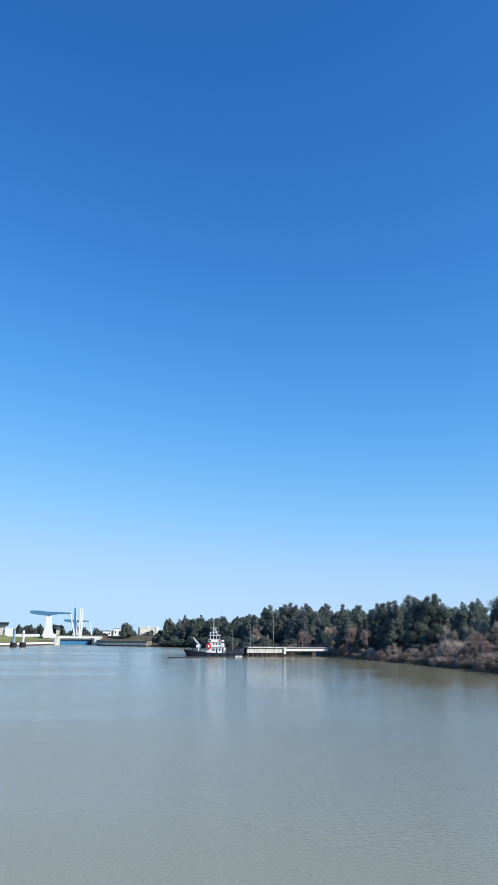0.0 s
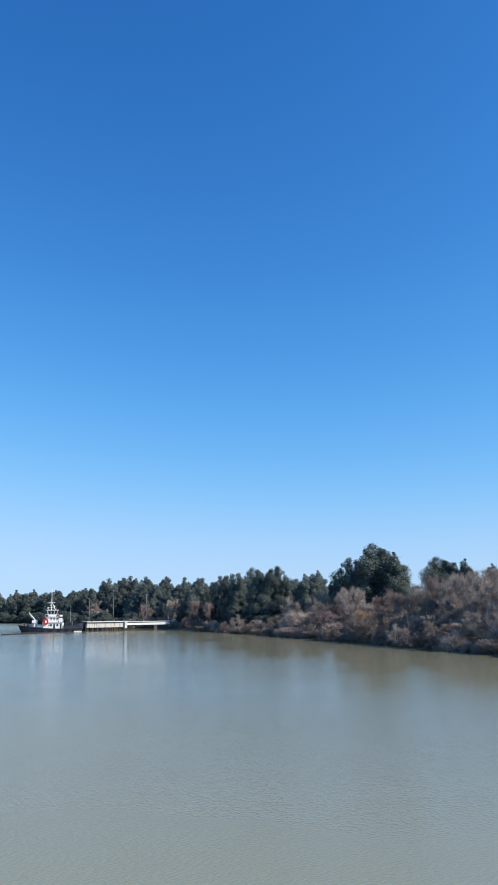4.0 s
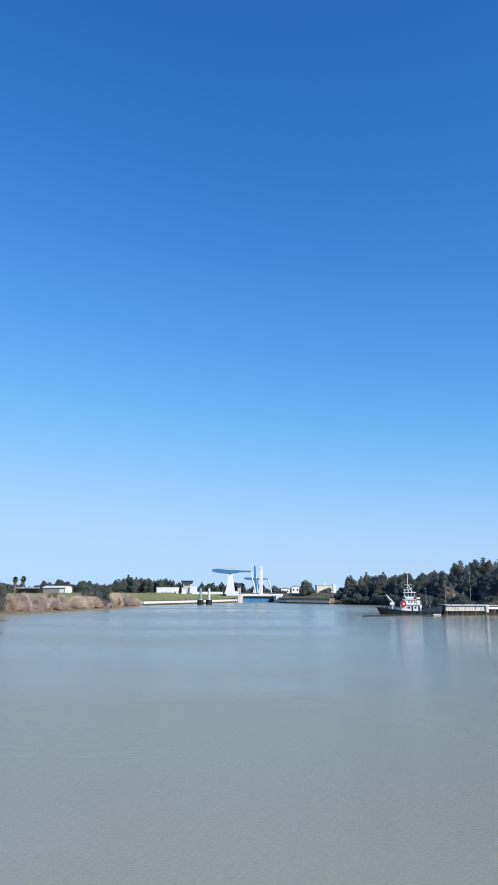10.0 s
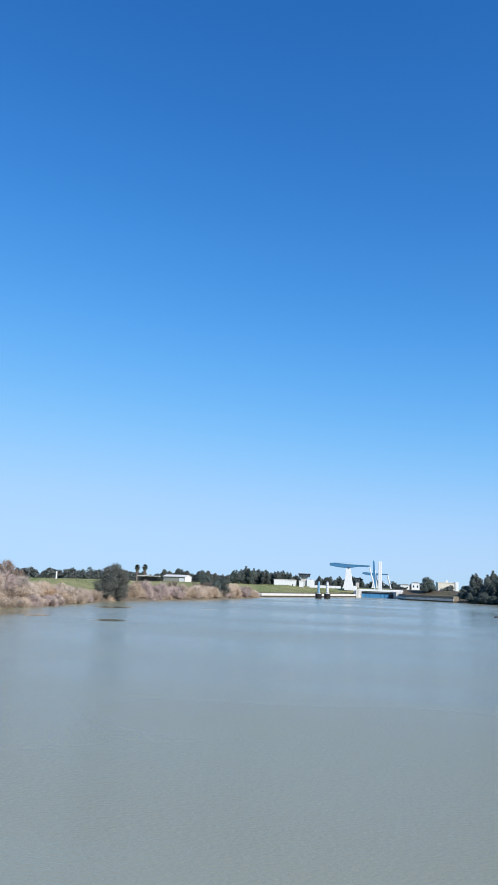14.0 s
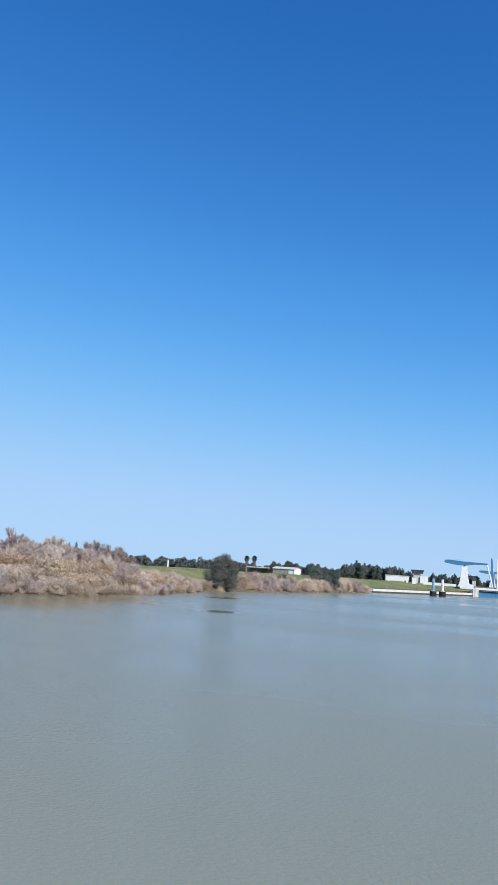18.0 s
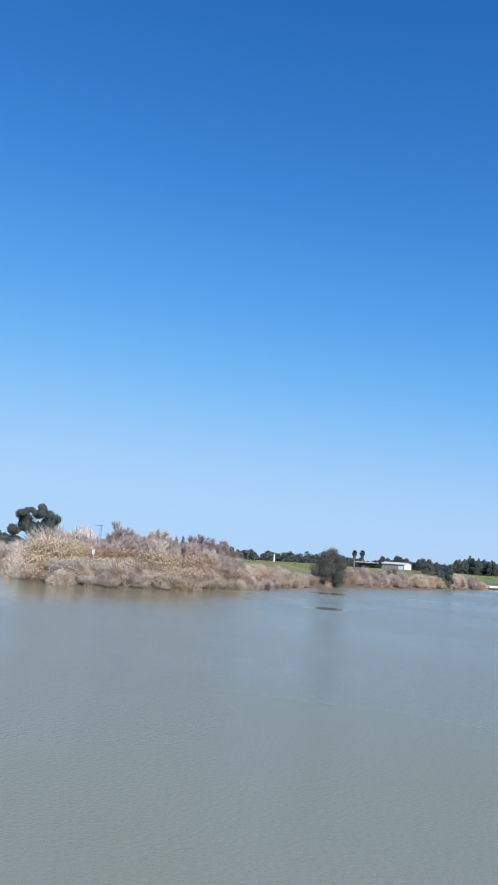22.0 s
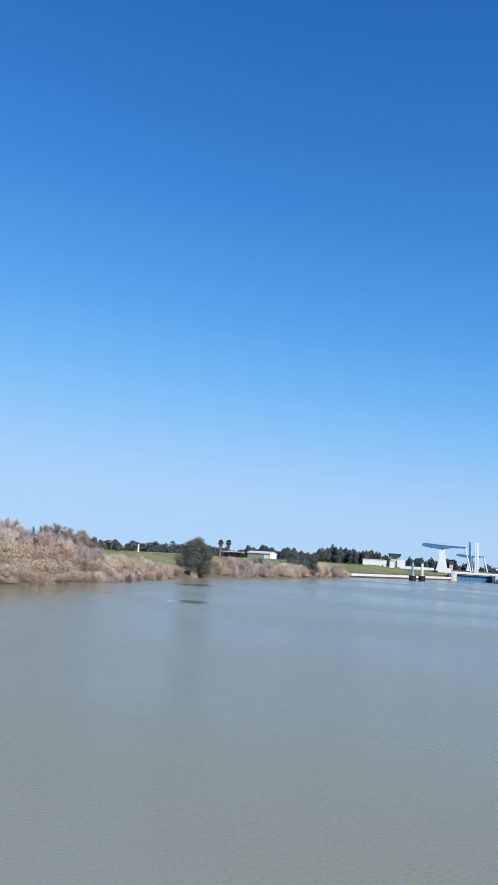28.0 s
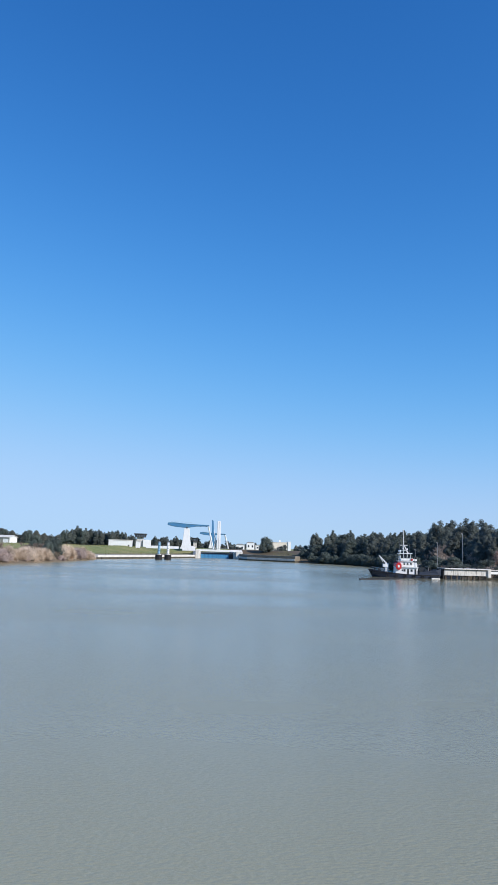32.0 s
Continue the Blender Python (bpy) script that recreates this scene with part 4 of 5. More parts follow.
    part("towing_beam", Shape().tube((-8, -3.4, 1.5), (-8, -2.4, 4.0), 0.16).tube((-8, 3.4, 1.5), (-8, 2.4, 4.0), 0.16).tube((-8, -2.4, 4.0), (-8, 2.4, 4.0), 0.16), DARK_STEEL, t)
    part("aft_locker", Shape().box(-5.9, -5.0, -2.6, -1.2, 1.0, 3.4), WHITE, t, "white deck locker", bevel=0.05)
    for k in range(8):
        for s in (-1, 1):
            part("stanchion", Shape().tube((-5.0 + 1.3 * k, s * 3.1, 3.78), (-5.0 + 1.3 * k, s * 3.1, 4.85), 0.05, 0.05, 5), WHITE, t)
    for s in (-1, 1):
        part("guard_rail", Shape().tube((-5.0, s * 3.1, 4.85), (4.1, s * 3.1, 4.85), 0.06, 0.06, 5).tube((-5.0, s * 3.1, 4.35), (4.1, s * 3.1, 4.35), 0.05, 0.05, 5), WHITE, t)
    # the superstructure stands compact amidships
    for ob in t.children:
        if ob.name.split(".")[0] in ("deckhouse", "boat_deck", "upper_deckhouse", "bridge_deck", "wheelhouse", "wheelhouse_roof", "searchlight", "wing_rail", "lifebuoy", "mast", "funnel", "stanchion", "guard_rail", "red_disc", "red_drum", "aft_locker"):
            ob.matrix_basis = Matrix.Translation((-0.3, 0, 0)) @ Matrix.Diagonal((0.8, 0.92, 1, 1))
    b = thing("work_barge", "low black steel pontoon moored behind the tug", "pontoon", pose(80.5, 355.0, 0, 0, 0, -20))
    part("hull", Shape().prism([(-6.5, -0.6), (6.5, -0.6), (7.2, 1.5), (-7.2, 1.5)], -2.6, 2.6), HULL, b, "black pontoon hull", bevel=0.08)
    part("deck", Shape().box(-6.9, 6.9, -2.5, 2.5, 1.5, 1.62), DECK, b)
    part("deck_box", Shape().box(-1.5, 2.8, -1.2, 1.4, 1.62, 3.3), DARK_STEEL, b, "dark machinery box", bevel=0.06)
    for x in (-5.6, 5.6):
        part("bollard", Shape().tube((x, -2.0, 1.6), (x, -2.0, 2.3), 0.2, 0.26, 8), BLACK, b)
    for k in range(6):
        part("rail_post", Shape().tube((-6.5 + 2.6 * k, -2.4, 1.6), (-6.5 + 2.6 * k, -2.4, 2.7), 0.05, 0.05, 5), GALV, b)
    part("hand_rail", Shape().tube((-6.5, -2.4, 2.7), (6.5, -2.4, 2.7), 0.05, 0.05, 5), GALV, b)
    # made-up row of black tubes in place of a dark streak on the water
    boom = thing("floating_boom", "thin dark streak on the water ahead of the tug, built of black tubes", "boom", pose(36.5, 305.0, -0.1, 0, 0, 40))
    for k in range(8):
        part("streak_link", Shape().tube((2.9 * k, 0.05 * (k - 5) ** 2, 0), (2.9 * k + 2.75, 0.05 * (k - 4) ** 2, 0), 0.5, 0.5, 8), BLACK, boom)
    p = thing("work_float", "low white float moored between tug and jetty", "float", pose(69.5, 330.3, 0, 0, 0, -6))
    part("body", Shape().box(-1.6, 1.6, -0.7, 0.7, -0.5, 0.32), PALE, p, bevel=0.15)
    part("top", Shape().box(-1.4, 1.4, -0.5, 0.5, 0.32, 0.4), DECK, p)


build_tug()


# ---------------------------------------------------------------- plants
def leaf_cloud(rng, centres, radii, count, size, flat=1.0, loose=0.6):
    """Leaf clumps as small triangles whose faces look mostly outwards."""
    which = rng.choice(len(centres), count, p=radii ** 2 / (radii ** 2).sum())
    way = rng.normal(size=(count, 3))
    way /= np.linalg.norm(way, axis=1, keepdims=True)
    shell = 0.35 + 0.8 * rng.beta(2.2, 1.6, count) if loose > 0.5 else 0.55 + 0.55 * rng.beta(3.0, 1.6, count)
    place = centres[which] + way * (radii[which] * shell)[:, None] * (1, 1, flat) + rng.normal(0, 0.12, way.shape) * radii[which][:, None]
    face = way + rng.normal(scale=loose, size=way.shape) + (0, 0, 0.3)
    face /= np.linalg.norm(face, axis=1, keepdims=True)
    side = np.cross(face, rng.normal(size=way.shape))
    side /= np.linalg.norm(side, axis=1, keepdims=True)
    up = np.cross(face, side)
    s = (size * rng.uniform(0.6, 1.4, count))[:, None]
    tri = np.stack([place + s * side, place - 0.6 * s * side + 0.7 * s * up, place - 0.5 * s * side - 0.75 * s * up], 1)
    return tri.reshape(-1, 3).tolist(), [(3 * i, 3 * i + 1, 3 * i + 2) for i in range(count)]


def crown_lobes(rng, height, width, bottom, style):
    """Centres and radii of the lobes of a crown."""
    cs, rs = [], []
    if style in ("pine", "lobed"):
        # several leaders, each a ragged column of clumps that narrows to its tip
        for i in range(8):
            a = rng.uniform(0, 2 * np.pi)
            off = 0.0 if i == 0 else width * rng.uniform(0.14, 0.4)
            tip = height * (0.98 if i == 0 else rng.uniform(0.68, 0.96))
            z = tip - 0.03 * height
            while z > bottom:
                k = (tip - z) / (tip - bottom)
                swell = min(1.0, (0.3 if style == "pine" else 0.42) + 2.4 * k) * (1.0 if k < 0.75 else 0.8)
                out = off * (0.55 + 0.6 * math.sqrt(k))
                cs.append((out * np.cos(a) + rng.normal(0, (0.015 + 0.08 * k) * width), out * np.sin(a) + rng.normal(0, (0.015 + 0.08 * k) * width), z))
                rs.append(width * rng.uniform(0.075, 0.18) * swell)
                z -= height * rng.uniform(0.042, 0.075)
    elif style == "spread":
        for _ in range(64):
            a, r = rng.uniform(0, 2 * np.pi), width * 0.44 * math.sqrt(rng.uniform(0.02, 1))
            dome = bottom + (height - bottom) * (0.93 - 0.42 * (2 * r / width) ** 2)
            cs.append((r * np.cos(a), r * np.sin(a), dome - rng.uniform(0, 0.85) * (dome - bottom)))
            rs.append(width * rng.uniform(0.05, 0.105))
    else:
        for _ in range(64):
            z = rng.uniform(0, 1)
            r = width * 0.43 * math.sqrt(max(0.05, 1 - z ** 2.2)) * min(1.0, 0.82 + z) * math.sqrt(rng.uniform(0.15, 1))
            a = rng.uniform(0, 2 * np.pi)
            cs.append((r * np.cos(a), r * np.sin(a), bottom + (height - bottom) * (0.06 + 0.86 * z)))
            rs.append(width * rng.uniform(0.08, 0.17))
    return np.array(cs), np.array(rs)


def tree_parts(parent, seed, height, width, bottom, style, leaf, leaves, size, bark):
    rng = np.random.default_rng(seed)
    trunk = Shape()
    lean = rng.normal(0, 0.03, 2)
    top = Vector((lean[0] * height, lean[1] * height, height * 0.8))
    trunk.tube((0, 0, -0.6), top * 0.5, 0.022 * height, 0.014 * height, 7, False)
    trunk.tube(top * 0.5, top, 0.014 * height, 0.004 * height, 6, False)
    cs, rs = crown_lobes(rng, height, width, bottom, style)
    for c in cs[:: max(1, len(cs) // 14)]:
        start = top * float(np.clip(c[2] / height * 0.75, 0.2, 0.9))
        trunk.tube(start, c, 0.006 * height, 0.0025 * height, 4, False)
    part("trunk", trunk, bark, parent)
    part("crown", raw_mesh("crown", *leaf_cloud(rng, cs, rs, leaves, size, loose=0.32), leaf), leaf, parent)


def strands(rng, start, end, half, out, loose=0.5):
    """Thin tapering whips, as triangles that turn their flat side mostly outwards."""
    out = out / np.linalg.norm(out, axis=1, keepdims=True) + rng.normal(0, loose, out.shape)
    side = np.cross(end - start, out)
    side *= half / np.maximum(1e-6, np.linalg.norm(side, axis=1, keepdims=True))
    return np.stack([start - side, start + side, end], 1).reshape(-1, 3)


def triangles(parts):
    v = np.concatenate(parts)
    return v.tolist(), [(3 * i, 3 * i + 1, 3 * i + 2) for i in range(len(v) // 3)]


def bare_meshes(seed, stems, height, width, fine):
    """A leafless upright bush or small tree: forking limbs, and a haze of fine twigs at their ends."""
    rng = np.random.default_rng(seed)
    segments = []
    for i in range(stems):
        a = 2 * np.pi * (i + rng.uniform(-0.35, 0.35)) / stems
        lean = rng.uniform(0.15, 1.0)
        d = Vector((lean * math.cos(a), lean * math.sin(a), 1.0)).normalized()
        p = Vector((0.03 * width * math.cos(a), 0.03 * width * math.sin(a), -0.3))
        todo = [(p, d, 0.34 * height * rng.uniform(0.75, 1.05), 0)]
        while todo:
            p, d, run, level = todo.pop()
            q = p + d * run
            segments.append((p, q, level))
            if level < 3:
                for _ in range(3):
                    turn = Vector(rng.normal(0, 0.45, 3)) + Vector((0.0, 0.0, 0.06))
                    start = p.lerp(q, rng.uniform(0.55, 1.0))
                    todo.append((start, (d + turn).normalized(), run * rng.uniform(0.55, 0.8), level + 1))
    top = np.quantile([q.z for _, q, _ in segments], 0.985) * 1.1
    wide = np.quantile([math.hypot(q.x, q.y) for _, q, _ in segments], 0.93) * 2.2
    k = Matrix.Diagonal((width / wide, width / wide, height / top))
    limbs, twigs = Shape(), []

    def rounded(p):
        """Bends the tips that stand out back to a domed crown."""
        p = k @ p
        most = height * (0.5 + 0.44 * math.sqrt(max(0.0, 1 - min(1.0, 2 * math.hypot(p.x, p.y) / width) ** 2)))
        return Vector((p.x, p.y, min(p.z, most + 0.15 * (p.z - most))))

    for p, q, level in segments:
        p, q = rounded(p), rounded(q)
        r = (0.011, 0.0062, 0.0034, 0.0017)[level] * height
        limbs.tube(p, q, r, r * 0.6, 4 if level < 2 else 3, False)
        if level > 1:
            n = fine if level == 3 else fine // 2
            run = np.array(q - p)
            s = np.array(p) + run * rng.uniform(0.2, 1.0, (n, 1))
            d = run / np.linalg.norm(run) * 0.6 + rng.normal(0, 0.6, (n, 3)) + (0, 0, 0.2)
            d /= np.linalg.norm(d, axis=1, keepdims=True)
            e = s + d * height * rng.uniform(0.04, 0.12, (n, 1))
            twigs.append(strands(rng, s, e, 0.0019 * height, s - (0, 0, 0.35 * height) + 1e-3, 0.8))
    return limbs, *triangles(twigs)


def dome_meshes(seed, lobes, height, width, count):
    """A dry willow or tamarisk: a lobed dome of fine whips that rise and lean outwards."""
    rng = np.random.default_rng(seed)
    half = np.array([width / 2, width / 2, height])

    def sphere(n, low):
        a, z = rng.uniform(0, 2 * np.pi, n), rng.uniform(low, 1, n)
        r = np.sqrt(1 - z * z)
        return np.stack([r * np.cos(a), r * np.sin(a), z], 1)

    heads = sphere(lobes, 0.1)
    size = rng.uniform(0.78, 1.0, lobes)
    u = sphere(count, -0.04)
    near = np.exp(-((1 - u @ heads.T) / 0.09)) * size
    swell = 0.64 + 0.36 * near.max(1)
    skin = u * half * swell[:, None]
    start = skin * rng.uniform(0.45, 0.95, (count, 1))
    # each lobe's whips share a lean of their own
    lean = rng.normal(0, 0.35, (lobes, 3))[near.argmax(1)]
    d = u * (0.55, 0.55, 0.5) + (0, 0, 0.45) + lean * 1.2 + rng.normal(0, 0.4, (count, 3))
    d /= np.linalg.norm(d, axis=1, keepdims=True)
    end = start + d * height * rng.beta(1.6, 2.6, (count, 1)) * 0.33 * (0.6 + 0.5 * swell[:, None])
    limbs = Shape()
    for head, s in zip(heads, size):
        tip = head * half * 0.8 * s
        mid = tip * (0.45, 0.45, 0.6)
        limbs.tube((0, 0, -0.4), mid, 0.012 * height, 0.008 * height, 4, False)
        limbs.tube(mid, tip, 0.008 * height, 0.003 * height, 4, False)
    return limbs, *triangles([strands(rng, start, end, 0.0068 * height * rng.uniform(0.4, 1.5, (count, 1)), u * (1, 1, 0.7) + (0, 0, 0.25), 0.6)])


def cane_meshes(seed, canes, height, width, leaves):
    """A clump of giant reed: leaning canes with long leaves that arch over."""
    rng = np.random.default_rng(seed)
    limbs, blade = Shape(), []
    for _ in range(canes):
        a, r = rng.uniform(0, 2 * np.pi), math.sqrt(rng.uniform(0, 1))
        root = np.array([0.36 * width * r * math.cos(a), 0.36 * width * r * math.sin(a), -0.3])
        out = np.array([math.cos(a), math.sin(a), 0]) * (0.1 + 0.5 * r)
        tip = root + (out + rng.normal(0, 0.12, 3) * (1, 1, 0)) * 0.3 * width + (0, 0, height * rng.uniform(0.62, 1.0))
        limbs.tube(root, tip, 0.006 * height, 0.002 * height, 3, False)
        t = rng.uniform(0.25, 1.0, (leaves, 1))
        s = root + (tip - root) * t
        b = rng.uniform(0, 2 * np.pi, leaves)
        flat = np.stack([np.cos(b), np.sin(b), 0 * b], 1) + out
        run = height * rng.uniform(0.1, 0.22, (leaves, 1))
        knee = s + (flat * 0.5 + (0, 0, 0.8)) * run
        end = knee + (flat * 0.8 - (0, 0, 0.35)) * run
        blade += [strands(rng, knee, s, 0.012 * height, flat + (0, 0, 0.4)), strands(rng, knee, end, 0.012 * height, flat + (0, 0, 0.4))]
    return limbs, *triangles(blade)


def blades(rng, xs, ys, height, lean=0.3, width=0.035):
    """Reed blades as tall thin triangles standing at the given places."""
    n = len(xs)
    z = np.maximum(ground_height(xs, ys), -0.6)
    h = height * rng.uniform(0.55, 1.15, n)
    base = np.stack([xs, ys, z - 0.2], 1)
    tip = base + np.stack([rng.normal(0, lean, n) * h, rng.normal(0, lean, n) * h, h], 1)
    a = rng.uniform(0, np.pi, n)
    side = np.stack([np.cos(a), np.sin(a), 0 * a], 1) * width
    knee = base * 0.45 + tip * 0.55 + np.stack([0 * a, 0 * a, 0.06 * h], 1)
    v = np.stack([base - side, base + side, knee + side * 1.3, tip, knee - side * 1.3], 1).reshape(-1, 3)
    return v.tolist(), [(5 * i, 5 * i + 1, 5 * i + 2, 5 * i + 3, 5 * i + 4) for i in range(n)]


rng = np.random.default_rng(7)


def scaled(x, y, s, sz=None, turn=None, sink=0.15):
    """A pose on the ground, scaled, turned at random."""
    turn = rng.uniform(0, 360) if turn is None else turn
    return Matrix.LocRotScale((x, y, ground_at(x, y) - sink), Euler((0, 0, radians(turn))), (s, s, sz or s))


# trees: prototypes by kind, then copies
TREE_KINDS = {
    "pine": ("pine_tree", "dark green pine with ragged clumped crown", [(24, 13, 3, 11), (24, 12, 2.5, 12), (24, 15, 4, 13)], "pine", PINE, BARK),
    "eucalypt": ("eucalyptus_tree", "tall grey-green eucalyptus with open lobed crown", [(24, 12, 2.5, 21), (24, 11, 2, 22), (24, 13.5, 3, 23)], "lobed", EUCALYPT, PALE_BARK),
    "spread": ("spreading_tree", "tall dark tree with a wide broken crown", [(24, 26, 5, 35)], "spread", PINE, BARK),
    "bush": ("evergreen_bush", "dark green evergreen bush among the shrubs", [(15, 14, 0.3, 36), (15, 15, 0.4, 37)], "round", PINE, BARK),
    "round": ("evergreen_tree", "rounded dense evergreen tree", [(15, 14, 0.4, 31), (15, 15, 1.5, 32)], "round", OLIVE, BARK),
}
PROTOS = {}


def plant_tree(kind, x, y, top, wide=1.0, label="", group=""):
    """A tree whose top is at the height given; the first of each mesh is built, the rest copied."""
    name, words, sorts, style, leaf, bark = TREE_KINDS[kind]
    n = int(rng.integers(len(sorts)))
    h, w, bottom, seed = sorts[n]
    sz = (top - ground_at(x, y)) / h
    m = scaled(x, y, sz * wide, sz)
    if (kind, n) not in PROTOS:
        t = thing(name, label or words, "tree", m, group)
        tree_parts(t, seed, h, w, bottom, style, leaf, 46000 if style != "round" else 26000, {"round": 0.22, "spread": 0.3}.get(style, 0.21), bark)
        PROTOS[kind, n] = t
    else:
        t = copy_thing(PROTOS[kind, n], m)
        t.scale = (sz * wide, sz * wide, sz)
        tagged(t, label or words, group=group)
    return t


def build_right_wood():
    named = [(121, 478, 27, "eucalypt"), (130, 462, 28, "eucalypt"), (138, 446, 24.5, "eucalypt"), (147, 440, 27, "eucalypt"), (155, 424, 24, "pine"), (150, 395, 24.5, "eucalypt"),
             (139, 340, 23.5, "eucalypt"), (136, 318, 23.5, "pine"), (143, 313, 26.0, "pine"), (153, 307, 26.6, "pine"), (160, 302, 21, "pine"), (160, 283, 24, "pine"), (168, 282, 21.5, "eucalypt"),
             (130, 279, 23.5, "pine"), (136, 273, 24.4, "pine"), (141, 260, 21.5, "pine"), (144, 234, 25.5, "pine"), (149, 227, 30, "pine"), (152, 218, 27, "pine"), (155, 225, 24, "pine"), (131, 300, 23, "eucalypt"), (135, 352, 23, "eucalypt"), (137, 383, 24.5, "eucalypt"), (182, 233, 26.5, "pine"), (190, 226, 26.0, "pine"), (197, 219, 24, "pine"),
             (64, 620, 11.5, "bush"), (60, 600, 9, "bush"), (68, 592, 12, "bush"), (73, 585, 15, "pine"), (77, 598, 20, "eucalypt"), (84, 575, 17, "eucalypt"), (90, 590, 21, "pine"), (71, 612, 21, "eucalypt"), (83, 610, 23.3, "eucalypt"), (96, 608, 23.6, "eucalypt"), (112, 604, 23, "pine"), (124, 600, 22.5, "eucalypt"), (134, 598, 24.5, "eucalypt"),
             (130, 520, 24, "eucalypt"), (141, 513, 29, "eucalypt"), (149, 505, 24, "pine"), (146, 480, 28.5, "eucalypt"), (160, 475, 27, "eucalypt")]
    for x, y, top, kind in named:
        plant_tree(kind, x, y, 1.055 * top, rng.uniform(1.1, 1.4), group="riverside wood")
    line = [(70, 580), (78, 564), (96, 530), (112, 470), (124, 400), (127, 330), (134, 280)]
    for x, y, a, step in along(line, 6.5):
        for k in range(4):
            d = 2 + 9 * k + rng.uniform(-3, 3)
            px, py = x + d * 0.95 + rng.uniform(-3, 3), y + d * 0.3 + rng.uniform(-3, 3)
            low = np.interp(py, [290, 340, 480, 600], [18.5, 19.5, 21.5, 19.5]) - (4, 1, 0, 0)[k]
            plant_tree("eucalypt" if rng.uniform() < 0.6 else "pine", px, py, low + rng.uniform(-2.5, 3), rng.uniform(1.2, 1.7), group="riverside wood")
    for x, y, a, step in along([(58, 567), (61, 563), (85, 523), (89, 491), (83.5, 441), (78.5, 403), (79.5, 381), (93.5, 368), (112, 355)], 5.0):
        plant_tree("bush", x + rng.uniform(0.2, 2.5), y + rng.uniform(0, 2), rng.uniform(4.5, 8.5), rng.uniform(1.1, 1.6), group="dark bushes along the wooded bank")
    for x, y, a, step in along([(117, 352), (121, 330), (119, 300), (119, 268), (120, 236)], 9.0):
        plant_tree("bush", x + rng.uniform(3.5, 6.5), y + rng.uniform(-2, 2), rng.uniform(4.5, 8.0), rng.uniform(1.0, 1.4), group="dark bushes along the wooded bank")
    for x, y in ((152, 292), (166, 272), (175, 262), (186, 252), (150, 325), (165, 320), (180, 300), (196, 240), (205, 255), (208, 230), (215, 215), (204, 205)):
        plant_tree("pine", x, y, rng.uniform(17, 22), 1.25, group="riverside wood")


build_right_wood()

SHRUB_SORTS = {
    None: (dome_meshes, [(41, 22, 6.0, 8.5, 8500), (42, 28, 6.0, 9.5, 9500), (43, 18, 6.0, 7.5, 8000)]),
    "upright": (bare_meshes, [(44, 7, 6.0, 7.6, 84), (45, 8, 6.0, 8.4, 76), (46, 6, 6.0, 7.0, 92)]),
    "cane": (cane_meshes, [(47, 120, 6.0, 6.5, 12), (48, 140, 6.0, 8.0, 11)]),
}
SHRUB_WORDS = {
    "grey": "grey leafless willow shrub on the bank", "tan": "straw-coloured dry shrub on the bank", "golden": "golden-yellow willow shrub on the bank",
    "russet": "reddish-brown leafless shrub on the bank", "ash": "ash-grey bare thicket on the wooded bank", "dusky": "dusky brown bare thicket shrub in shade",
    "straw": "pale straw-coloured dry shrub on the bank", "mauve": "pinkish-grey leafless tree rising out of the thicket", "rust": "clump of rust-brown giant reed at the water",
}


def plant_shrub(tone, x, y, height, wide=1.0, sort=None, name="bare_shrub", label="", group="shrubs on the bank"):
    grow, sizes = SHRUB_SORTS[sort]
    n = int(rng.integers(len(sizes)))
    h = sizes[n][2]
    sz = height / h
    m = scaled(x, y, sz * wide, sz)
    key = (name, tone, sort, n)
    if key not in PROTOS:
        t = thing(name, label or SHRUB_WORDS[tone], "shrub", m, group)
        limbs, v, f = grow(*sizes[n])
        part("stem_frame", limbs, TWIGS[tone], t)
        part("twig_crown", raw_mesh("twig_crown", v, f, TWIGS[tone]), TWIGS[tone], t)
        PROTOS[key] = t
    else:
        t = copy_thing(PROTOS[key], m)
        t.scale = (sz * wide, sz * wide, sz)
        tagged(t, label or SHRUB_WORDS[tone], group=group)
    return t


